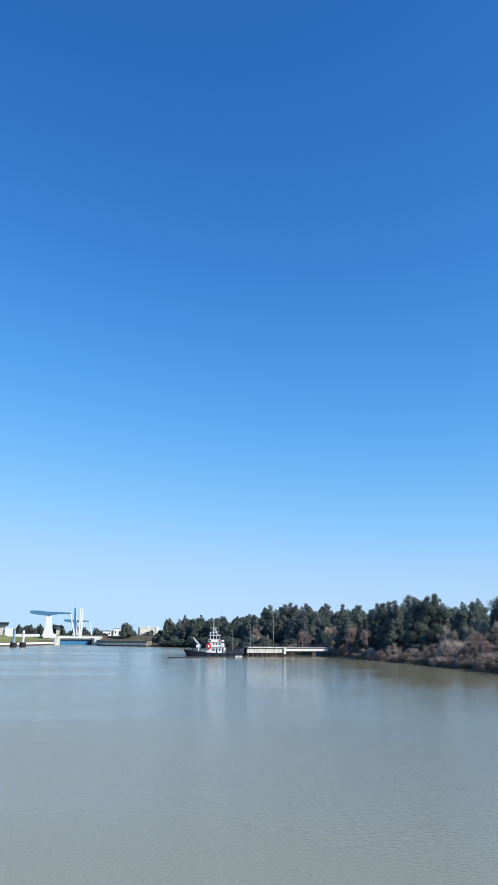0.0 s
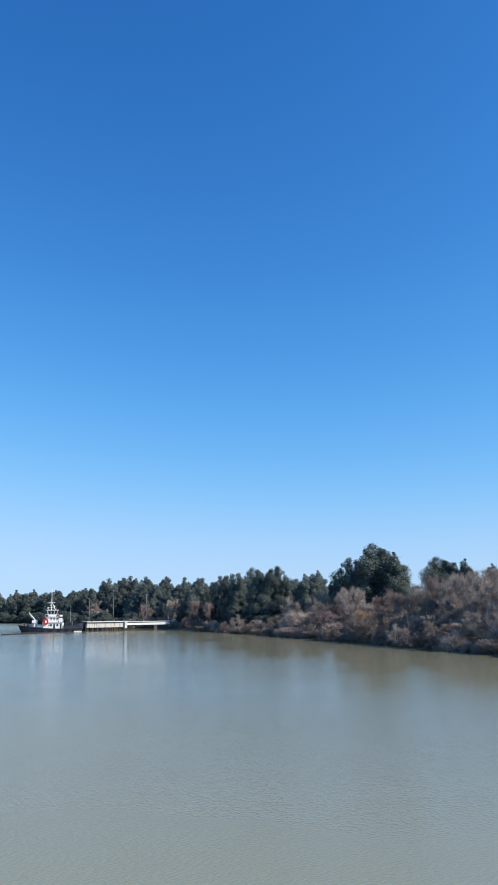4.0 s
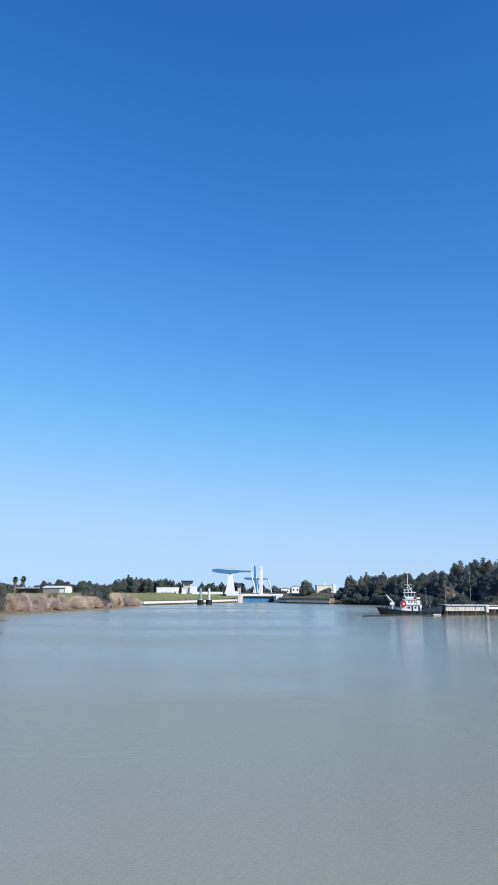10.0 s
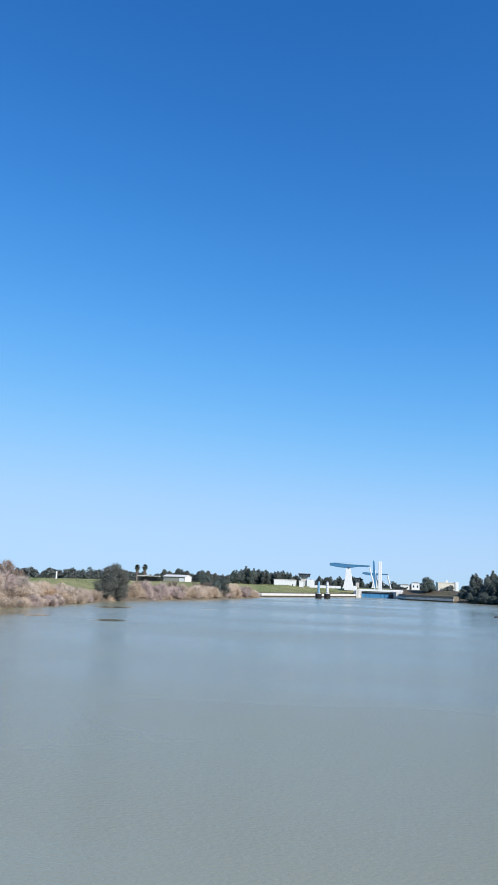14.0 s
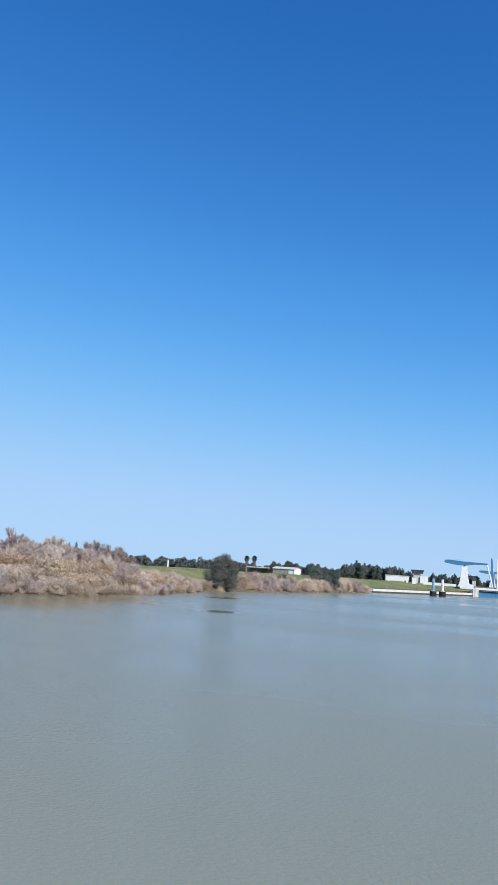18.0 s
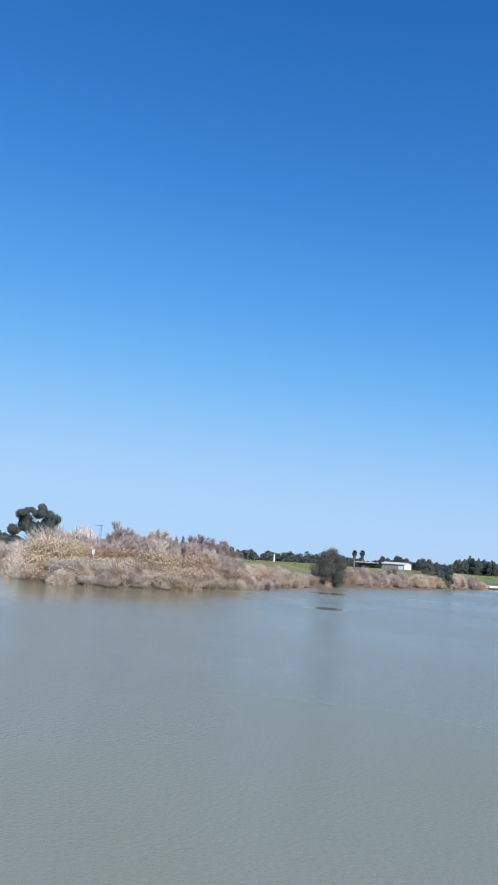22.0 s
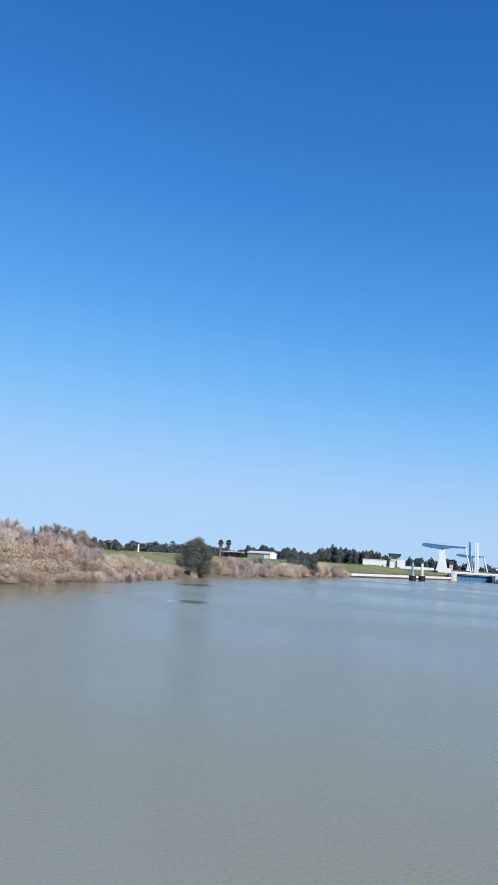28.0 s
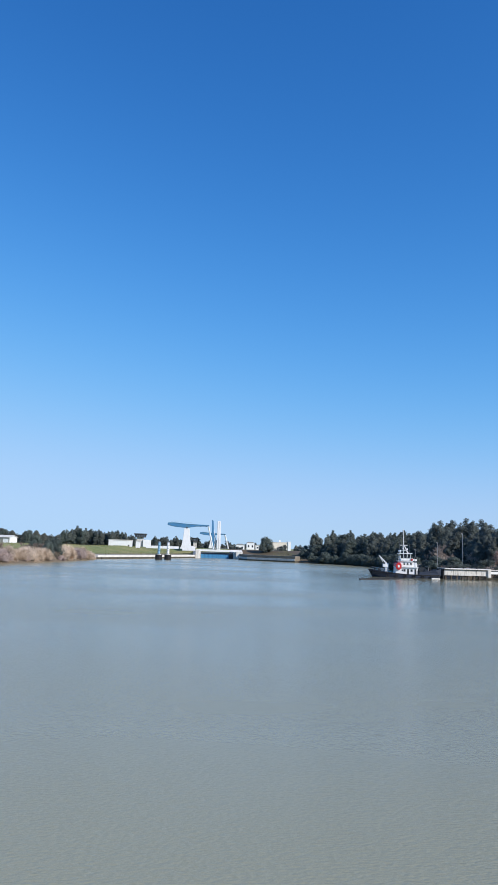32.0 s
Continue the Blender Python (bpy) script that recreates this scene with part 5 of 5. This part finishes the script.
def build_left_shrubs():
    # the tall thicket at the mouth of the side channel: one broad pale dome of willow, golden growth before it, then lower grey bushes
    tall = [("grey", -153, 204, 14.0, 0.95), ("straw", -147, 198, 12.2, 0.9), ("grey", -145, 207, 13.4, 0.9), ("grey", -155, 198, 10.5, 1.0), ("straw", -151, 191, 8.0, 1.05), ("grey", -143, 184, 6.4, 1.1), ("tan", -136, 180, 4.6, 1.2),
            ("golden", -139, 190, 7.8, 0.95), ("golden", -135, 194, 7.4, 0.95), ("golden", -134, 199, 7.6, 0.9), ("golden", -131, 188, 5.2, 1.0), ("tan", -140, 197, 9.0, 0.9),
            ("grey", -128, 181, 4.6, 1.2), ("grey", -136, 222, 10.0, 1.0), ("tan", -125, 212, 7.0, 1.0), ("grey", -126, 190, 4.4, 1.2), ("grey", -121, 186, 3.8, 1.2),
            ("grey", -121, 232, 9.0, 1.0), ("straw", -118, 222, 7.0, 1.0), ("straw", -112, 196, 3.6, 1.2), ("grey", -114, 210, 5.6, 1.1), ("straw", -113, 228, 6.0, 1.2), ("grey", -118, 250, 7.3, 1.1), ("tan", -120, 270, 6.6, 1.2),
            ("straw", -110, 216, 4.2, 1.2), ("straw", -109, 236, 4.6, 1.2), ("grey", -158, 216, 10.5, 1.1), ("grey", -165, 222, 9.5, 1.1), ("straw", -112, 244, 5.6, 1.2), ("tan", -114, 262, 6.0, 1.2), ("grey", -125, 260, 7.4, 1.1),
            ("straw", -134, 211, 10.0, 0.85), ("tan", -129, 214, 9.6, 0.85), ("grey", -124, 218, 10.4, 0.85), ("straw", -119, 221, 9.8, 0.85), ("tan", -115, 226, 8.4, 0.9), ("straw", -138, 203, 9.0, 0.85), ("grey", -128, 226, 10.6, 0.9), ("tan", -121, 238, 9.0, 0.95), ("straw", -115, 246, 7.6, 1.0),
            ("straw", -116, 284, 5.0, 1.2), ("tan", -122, 292, 5.2, 1.2), ("straw", -110, 276, 4.8, 1.3), ("grey", -176, 232, 8, 1.2)]
    for tone, x, y, h, wide in tall:
        plant_shrub(tone, x, y, h, wide, "cane" if h < 5 else None, name="willow_shrub", group="willow thicket")
    # giant reed along the foot of the thicket
    for tone, x, y, h, wide in (("rust", -129.5, 196, 6.6, 1.0), ("rust", -127, 200, 7.0, 1.0), ("rust", -126, 206, 6.8, 1.0), ("rust", -124, 194, 4.6, 1.1), ("golden", -137, 186, 5.4, 1.1), ("rust", -134, 183, 4.2, 1.1),
                                ("tan", -121, 200, 5.0, 1.1), ("tan", -117, 203, 4.4, 1.1), ("rust", -120, 209, 5.2, 1.0), ("tan", -113, 205, 3.8, 1.1), ("tan", -111, 222, 4.0, 1.1), ("rust", -110, 252, 4.0, 1.1), ("tan", -110, 262, 3.8, 1.1),
                                ("tan", -111, 288, 3.6, 1.2), ("tan", -110, 296, 3.4, 1.2), ("golden", -141, 187, 6.6, 1.0), ("golden", -137.5, 191, 8.2, 1.0), ("golden", -142, 193, 8.6, 1.0), ("tan", -122, 204, 7.4, 1.0), ("golden", -118, 207, 7.0, 1.0),
                                ("tan", -115, 211, 7.2, 1.0), ("tan", -112, 214, 6.0, 1.0), ("tan", -109.5, 230, 5.0, 1.1), ("rust", -114, 217, 7.6, 1.0), ("tan", -127, 190, 4.8, 1.1), ("tan", -119, 195, 4.6, 1.2), ("tan", -110, 209, 4.6, 1.1), ("tan", -110, 243, 4.6, 1.1)):
        plant_shrub(tone, x, y, h, wide, "cane", name="giant_reed", label="dry %s giant reed clump at the water's edge" % {"rust": "rust-brown", "golden": "golden", "tan": "straw-coloured"}[tone], group="giant reed clumps")
    # dark bushes and pale willows where the side channel bends away
    for x, y, top in ((-254, 276, 11.5), (-248, 280, 12.0), (-240, 276, 9.0)):
        plant_tree("bush", x, y, top, 1.1, group="dark bushes by the side channel")
    for tone, x, y, h in (("grey", -216, 252, 6.6), ("straw", -226, 257, 6.8), ("grey", -206, 246, 6.0), ("grey", -236, 264, 5.5)):
        plant_shrub(tone, x, y, h, 1.1, name="willow_shrub", group="willow thicket")
    # lower growth fills the thicket down to the water
    for gx in np.arange(-182, -105, 7.0):
        for gy in np.arange(178, 282, 7.0):
            x, y = gx + rng.uniform(-2.5, 2.5), gy + rng.uniform(-2.5, 2.5)
            d = float(river_side(np.array([x]), np.array([y]))[0])
            if 1.5 < d < 34 and (x > -158 or y > 218) and rng.uniform() < 0.78:
                h = np.interp(d, [0, 6, 14, 30], [2.6, 4.2, 6.6, 8.0]) * np.interp(y, [215, 245, 280], [1, 0.85, 0.6]) * rng.uniform(0.75, 1.1)
                plant_shrub(str(rng.choice(["grey", "tan", "straw", "straw", "grey", "grey"])), x, y, h * 1.0, rng.uniform(1.0, 1.35), (None, None, "cane", "cane", "upright")[int(rng.integers(5))], name="willow_shrub", group="willow thicket")
    for x, y, a, step in along(LEFT_SHORE[4:11], 4.6):
        plant_shrub(str(rng.choice(["tan", "straw", "grey", "straw"])), x - math.sin(a) * 0.9, y + math.cos(a) * 0.9, rng.uniform(1.6, 3.2), rng.uniform(1.2, 1.7), "cane" if rng.uniform() < 0.65 else "upright", name="willow_shrub", group="willow thicket")
    upright = [("russet", -150, 232, 14.6, 0.8), ("russet", -146, 229, 12.6, 0.75), ("grey", -129, 218, 13.9, 0.75), ("grey", -124, 213, 11.5, 0.7), ("dusky", -131, 249, 13.4, 1.15), ("dusky", -126, 247, 12.4, 1.1),
               ("grey", -128, 238, 8.0, 0.9), ("grey", -140, 226, 11.0, 0.7), ("dusky", -122, 252, 10.0, 1.0), ("grey", -154, 210, 12.8, 0.75), ("grey", -147, 203, 11.8, 0.7), ("grey", -131, 222, 13.4, 0.8)]
    # the crest of the thicket: bare tops of one height, reeds and pale shrubs below them down to the water
    upright += [("mauve", -137, 206, 10.5, 1.0), ("mauve", -132, 211, 11.6, 1.0), ("grey", -127, 213, 11.0, 1.0), ("mauve", -123, 216, 12.2, 0.95), ("mauve", -118.5, 219, 11.8, 1.0), ("grey", -114.5, 222, 10.2, 1.0), ("mauve", -111.5, 226, 8.6, 1.0),
                ("grey", -140, 200, 9.6, 1.0), ("mauve", -116, 233, 10.0, 1.0), ("grey", -113, 240, 8.0, 1.0), ("mauve", -121, 226, 11.5, 1.0)]
    for tone, x, y, h, wide in upright:
        plant_shrub(tone, x, y, h, wide, "upright", name="bare_tree", group="bare trees in the thicket")
    # a lower fringe that runs on to the quay: reeds first, then rounded bushes in a row
    for x, y, a, step in along(LEFT_SHORE[4:], 8.5):
        for k in range(2):
            d = rng.uniform(0.5, 3.5) + 7 * k
            px, py = x + math.sin(a) * -d + rng.uniform(-2, 2), y + math.cos(a) * d + rng.uniform(-2, 2)
            if 412 < py < 446 and k:
                continue
            if py < 290:
                plant_shrub(str(rng.choice(["tan", "straw", "mauve"])), px, py, rng.uniform(2.8, 4.2) + 0.8 * k, rng.uniform(1.2, 1.5))
            elif py < 328 or py > 470:
                plant_shrub(str(rng.choice(["tan", "tan", "mauve"])), px, py, rng.uniform(2.2, 3.4) + 0.8 * k, rng.uniform(1.2, 1.6))
            elif k == 0:
                plant_shrub(str(rng.choice(["tan", "dusky", "mauve"])), px, py, rng.uniform(1.6, 3.0), rng.uniform(1.1, 1.5))
    for x, y, a, step in along([(-106, 328), (-99, 350), (-90, 385), (-79, 452), (-77, 470)], 9.0):
        d = rng.uniform(4.0, 6.0)
        if not 418 < y < 432:
            plant_shrub(str(rng.choice(["tan", "tan", "straw", "mauve", "mauve"])), x - math.sin(a) * d, y + math.cos(a) * d, rng.uniform(4.8, 7.8), rng.uniform(1.15, 1.6))
        d = rng.uniform(9.0, 13.0)
        plant_shrub(str(rng.choice(["dusky", "tan", "russet"])), x - math.sin(a) * d + 3, y + math.cos(a) * d + 5, rng.uniform(4.0, 6.0), rng.uniform(1.0, 1.4), "upright" if rng.uniform() < 0.6 else None)
    plant_shrub("tan", -81, 474, 6.4, 1.3)
    plant_shrub("straw", -78.5, 486, 4.6, 1.3)
    for x, y, h in ((-101, 420, 7), (-96, 436, 7.5), (-92, 452, 7), (-106, 395, 6.8), (-113, 362, 6.8), (-88, 468, 6)):
        plant_shrub("dusky", x, y, h, 1.1, "upright")
    # the far bank of the side channel
    for x, y, a, step in along(LEFT_SHORE[2:5], 11):
        for k in range(2):
            plant_shrub("grey" if rng.uniform() < 0.8 else "tan", x + rng.uniform(-4, 4) - 4, y + 5 + 9 * k + rng.uniform(-2, 2), rng.uniform(5, 9), 1.2)


build_left_shrubs()


def build_right_shrubs():
    shore = [p for p in RIGHT_SHORE if p[1] >= 110 and p[1] < 600][::-1]
    for x, y, a, step in along(shore, 8.5):
        for k in range(0 if y > 480 else 1 if y > 235 else 2):
            d = (1.2 if y < 235 else 3.0) + 6.5 * k + rng.uniform(-0.8, 1.5)
            # from 420 on only dusky twigs: the shore's shade put into the colour
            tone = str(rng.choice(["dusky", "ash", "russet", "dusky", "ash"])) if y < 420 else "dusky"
            h = rng.uniform(2.2, 6.5) + 3.0 * k if y < 300 else rng.uniform(3.0, 5.5)
            plant_shrub(tone, x + d, y + rng.uniform(-2.5, 2.5), h, rng.uniform(1.1, 1.5), "upright" if rng.uniform() < 0.55 else None, group="shrubs on the wooded bank")
    for x, y, a, step in along([p for p in RIGHT_SHORE if 110 <= p[1] < 330][::-1], 4.5):
        # mostly dusky twigs, to darken the bank's foot where shade lies
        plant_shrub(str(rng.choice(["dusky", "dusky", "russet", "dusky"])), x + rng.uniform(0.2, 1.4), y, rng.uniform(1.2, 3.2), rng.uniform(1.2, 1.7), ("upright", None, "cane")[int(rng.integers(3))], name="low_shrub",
                    label="low brown scrub hanging over the water's edge, toned dark for shade", group="scrub along the wooded shore")
    big = [("ash", 124, 152, 15.5, 0.95), ("ash", 131, 160, 16.5, 0.9), ("ash", 121, 140, 14, 1.0), ("dusky", 136, 172, 15.5, 0.9), ("ash", 128, 170, 13.5, 0.9), ("russet", 127, 182, 11.5, 0.9), ("russet", 130, 192, 12, 0.9),
           ("ash", 131, 210, 13.5, 0.8), ("ash", 134, 220, 14.5, 0.75), ("ash", 138, 240, 13, 0.8), ("ash", 128, 232, 10, 0.9), ("ash", 130, 252, 11, 0.8), ("ash", 122, 150, 10, 1.1), ("ash", 140, 152, 17.5, 0.9),
           ("russet", 124, 200, 8, 1.1), ("rust", 116, 184, 7.5, 0.8), ("rust", 119, 188, 7.0, 0.8), ("golden", 122, 196, 6.5, 1.2), ("dusky", 124, 215, 9, 1.0), ("ash", 128, 296, 9.5, 0.9), ("tan", 124, 325, 11, 0.9), ("straw", 119, 351, 12.8, 0.8), ("straw", 124, 355, 11.2, 0.8), ("russet", 121, 322, 12.0, 0.7), ("russet", 125, 317, 10.5, 0.7), ("ash", 94, 396, 11.0, 0.9), ("straw", 91, 392, 7.0, 1.0), ("russet", 112, 372, 10.0, 0.7),
           ("russet", 132, 318, 10, 0.9), ("ash", 124, 380, 9, 0.9), ("ash", 122, 360, 8.5, 0.9), ("ash", 119, 420, 8, 0.9), ("ash", 145, 165, 16, 0.9), ("ash", 126, 128, 15, 0.9), ("ash", 134, 140, 16, 0.9)]
    for tone, x, y, h, wide in big:
        plant_shrub(tone, x, y, h, wide, "upright", name="bare_tree", group="bare trees on the wooded bank")


build_right_shrubs()


def build_single_trees():
    plant_tree("round", -109.0, 313, 14.4, 1.05, "dense rounded evergreen standing at the water's edge")
    plant_tree("spread", -292.5, 352, 29.6, 1.1, "tall spreading dark evergreen above the willows")
    plant_tree("bush", 41.7, 705, 19.6, 0.95, "lone rounded dark tree beside the lock")
    for x, y, top in ((-89.5, 421, 9.6), (-87, 434, 10.2), (-90, 444, 11.0), (-104, 462, 12.5), (-97, 466, 11.8), (-139.8, 606, 17.5), (-156, 602, 17)):
        plant_tree("bush", x, y, top, 0.85, group="evergreens among the bank shrubs")
    for k in range(16):
        x = -134 + 60 * k / 15
        plant_tree("eucalypt" if k % 3 else "pine", x, 733 + rng.uniform(-6, 8), np.interp(k, [0, 2, 5, 8, 11, 15], [20, 24, 21.5, 20, 21, 16]) + rng.uniform(-1, 1), 1.5, group="clump behind the low building")
    for k in range(11):
        plant_tree("eucalypt", -60 + 4.2 * k + rng.uniform(-1, 1), 790 + rng.uniform(-8, 8), 16.5 + rng.uniform(-2, 2.5), 1.6, group="trees behind the parapet")
    for x, y, top in ((-150, 600, 16), (-158, 604, 17), (-165, 600, 15), (-142, 606, 16), (-130, 585, 16.5), (-126, 592, 15), (-172, 615, 15.5), (-205, 615, 15), (-212, 622, 16), (-180, 640, 17), (-168, 640, 18), (-118, 600, 14)):
        plant_tree("round", x, y, top, 0.8, group="garden trees round the sheds")
    for x, y, top in ((-235.0, 405, 17.6), (-231.6, 407, 18.6)):
        c = thing("cypress", "slim dark columnar cypress", "tree", scaled(x, y, 1.0), "cypresses")
        r = np.random.default_rng(int(-x))
        zs = np.linspace(1.0, top - ground_at(x, y) - 0.5, 16)
        cs = np.stack([r.normal(0, 0.15, 16), r.normal(0, 0.15, 16), zs], 1)
        part("trunk", Shape().tube((0, 0, -0.5), (0, 0, zs[-1]), 0.25, 0.05, 6), BARK, c)
        part("crown", raw_mesh("crown", *leaf_cloud(r, cs, np.interp(zs, [1, 4, zs[-1]], [1.3, 1.75, 0.5]), 1500, 0.3), PINE), PINE, c)
    # two fan palms
    for x, y, top in ((-199.6, 626.5, 20.2), (-193.6, 628.4, 20.6)):
        p = thing("fan_palm", "tall fan palm with a round dark head", "palm", scaled(x, y, 1.0), "two palms")
        h = top - ground_at(x, y) - 2.0
        r = np.random.default_rng(int(-10 * x))
        part("trunk", Shape().tube((0, 0, -0.5), (0, 0, h * 0.5), 0.6, 0.5, 9, False).tube((0, 0, h * 0.5), (0, 0, h), 0.5, 0.45, 9), PALE_BARK, p)
        v, f = [], []
        for _ in range(150):
            a, e = r.uniform(0, 2 * np.pi), r.uniform(-1.3, 1.4)
            d = np.array([math.cos(a) * math.cos(e), math.sin(a) * math.cos(e), math.sin(e)])
            side = np.cross(d, (0, 0, 1.0))
            side /= np.linalg.norm(side)
            c0 = np.array([0, 0, h])
            n = len(v)
            v += [tuple(c0 + d * 0.4), tuple(c0 + d * 1.7 + side * 0.75), tuple(c0 + d * 2.75 - (0, 0, 0.5)), tuple(c0 + d * 1.7 - side * 0.75)]
            f.append((n, n + 1, n + 2, n + 3))
        part("fronds", raw_mesh("fronds", v, f, PALM_LEAF), PALM_LEAF, p)
        part("skirt", raw_mesh("skirt", *leaf_cloud(r, np.array([[0, 0, h - 2.2], [0, 0, h - 3.8], [0, 0, h - 5.4]]), np.array([1.35, 1.1, 0.85]), 640, 0.35), TWIGS["dusky"]), TWIGS["dusky"], p, "dead brown skirt of fronds")


build_single_trees()


def build_far_woods():
    r = np.random.default_rng(5)
    cs, rs = [], []

    def row(p, q, n, top, size, depth=14):
        for i in range(n):
            k = (i + r.uniform(-0.4, 0.4)) / n
            x, y = p[0] + (q[0] - p[0]) * k + r.uniform(-depth, depth), p[1] + (q[1] - p[1]) * k + r.uniform(-depth, depth)
            h = top + 1.6 * math.sin(k * 31) + 1.2 * math.sin(k * 83 + 2) + r.uniform(-1.5, 1.5)
            z = ground_at(x, y)
            for j in range(5):
                cs.append((x + r.normal(0, size * 0.5), y + r.normal(0, size * 0.5), z + (h - z) * (0.12 + 0.18 * j)))
                rs.append(size * (1.15 - 0.13 * j) * r.uniform(0.7, 1.1))

    row((-620, 560), (-330, 640), 90, 12.0, 3.8)
    row((-345, 620), (-215, 680), 52, 12.8, 3.4)
    row((-1000, 420), (-560, 600), 40, 15, 4.5)
    row((-240, 720), (-130, 790), 40, 13.5, 3.4)
    row((-330, 470), (-262, 560), 40, 12.5, 3.0)
    row((-430, 330), (-310, 350), 18, 15, 3.4)
    row((-640, 360), (-420, 345), 22, 15, 3.6)
    row((-460, 900), (60, 980), 70, 14, 4.0)
    row((40, 960), (140, 930), 12, 11, 3.2)
    row((-30, 840), (70, 860), 14, 9.5, 2.2)
    row((180, 560), (300, 150), 60, 19, 4.5)
    row((300, 560), (420, -200), 50, 18, 5.5)
    v, f = leaf_cloud(r, np.array(cs), np.array(rs), 300000, 1.0)
    tagged(new("far_woods", raw_mesh("far_woods", v, f, FAR_LEAVES)), "distant dark tree belts along the horizon", "woods", kind="stuff")


build_far_woods()


def build_reeds():
    r = np.random.default_rng(3)
    xs, ys = [], []
    for x, y, a, step in along(LEFT_SHORE[5:], 0.6):
        n = int(r.integers(14, 34) * (0.0 if y < 250 else 0.15 if y < 300 else 0.35) * (0.3 + 0.7 * math.sin(y * 0.11 + 1.5 * math.sin(y * 0.037)) ** 2))
        d = r.uniform(-0.8, 7.0, n)
        xs += list(x - np.sin(a) * d + r.normal(0, 0.4, n))
        ys += list(y + np.cos(a) * d + r.normal(0, 0.4, n))
    v, f = blades(r, np.array(xs), np.array(ys), 0.8)
    tagged(new("reed_bed", raw_mesh("reed_bed", v, f, REED)), "dry straw-coloured reeds at the water's edge", "reeds", kind="stuff")
    xs, ys = [], []
    for x, y, a, step in along([p for p in RIGHT_SHORE if 110 <= p[1] < 330][::-1], 0.8):
        n = int(r.integers(0, 2))
        thick = 1.0 + 14 * math.exp(-((y - 250) / 9) ** 2)
        n = int(n * thick)
        d = r.uniform(-0.6, 4.5, n)
        xs += list(x + d)
        ys += list(y + r.normal(0, 0.5, n))
    v, f = blades(r, np.array(xs), np.array(ys), 1.7)
    tagged(new("shaded_reeds", raw_mesh("shaded_reeds", v, f, REED_SHADE)), "reeds under the wooded bank, coloured browner for the shade", "reeds", kind="stuff")
    n = 42000
    xs, ys = r.uniform(-260, 60, n), r.uniform(300, 700, n)
    d = river_side(xs, ys)
    keep = (d > 5) & (d < 75)
    v, f = blades(r, xs[keep], ys[keep], 0.55, 0.5, 0.16)
    tagged(new("grass_tufts", raw_mesh("grass_tufts", v, f, GRASS)), "rough green grass tufts on the levee", "grass", kind="stuff")


build_reeds()


# ---------------------------------------------------------------- the ship's own bow bulwark
def build_bow():
    b = thing("ship_bow", "turquoise painted bow bulwark of the ship", "ship bow", pose(-1.45, 9.72, 0, 0, 0, -14.3))
    part("cap_rail", Shape().box(-1.0, 0.95, -0.17, 0.13, 8.69, 8.75), TURQUOISE, b, "flat turquoise cap rail with chipped paint", bevel=0.012)
    part("bulwark_plate", Shape().box(-0.98, 0.93, 0.02, 0.07, 7.6, 8.69), TURQUOISE, b, bevel=0.01)
    for k in range(3):
        part("stay", Shape().prism([(-0.02, 0), (0.02, 0), (0.02, 1.05), (-0.02, 1.05)], -0.14, 0.02), TURQUOISE, b, at=pose(-0.7 + 0.7 * k, 0, 7.62))
    part("hull_plate", Shape().prism([(-0.9, 7.6), (0.9, 7.6), (0.25, -1.0), (-0.25, -1.0)], -0.15, 0.1), HULL, b, bevel=0.02)
    part("paint_chip", Shape().add([(-0.338, 0.083, 8.7505), (-0.331, 0.066, 8.7505), (-0.318, 0.066, 8.7505), (-0.313, 0.078, 8.7505), (-0.324, 0.09, 8.7505), (-0.33, 0.08, 8.757), (-0.322, 0.076, 8.758)], [(0, 1, 5), (1, 2, 6, 5), (2, 3, 6), (3, 4, 6), (4, 0, 5, 6)]), WHITE, b, "white fleck of dried droppings")


build_bow()
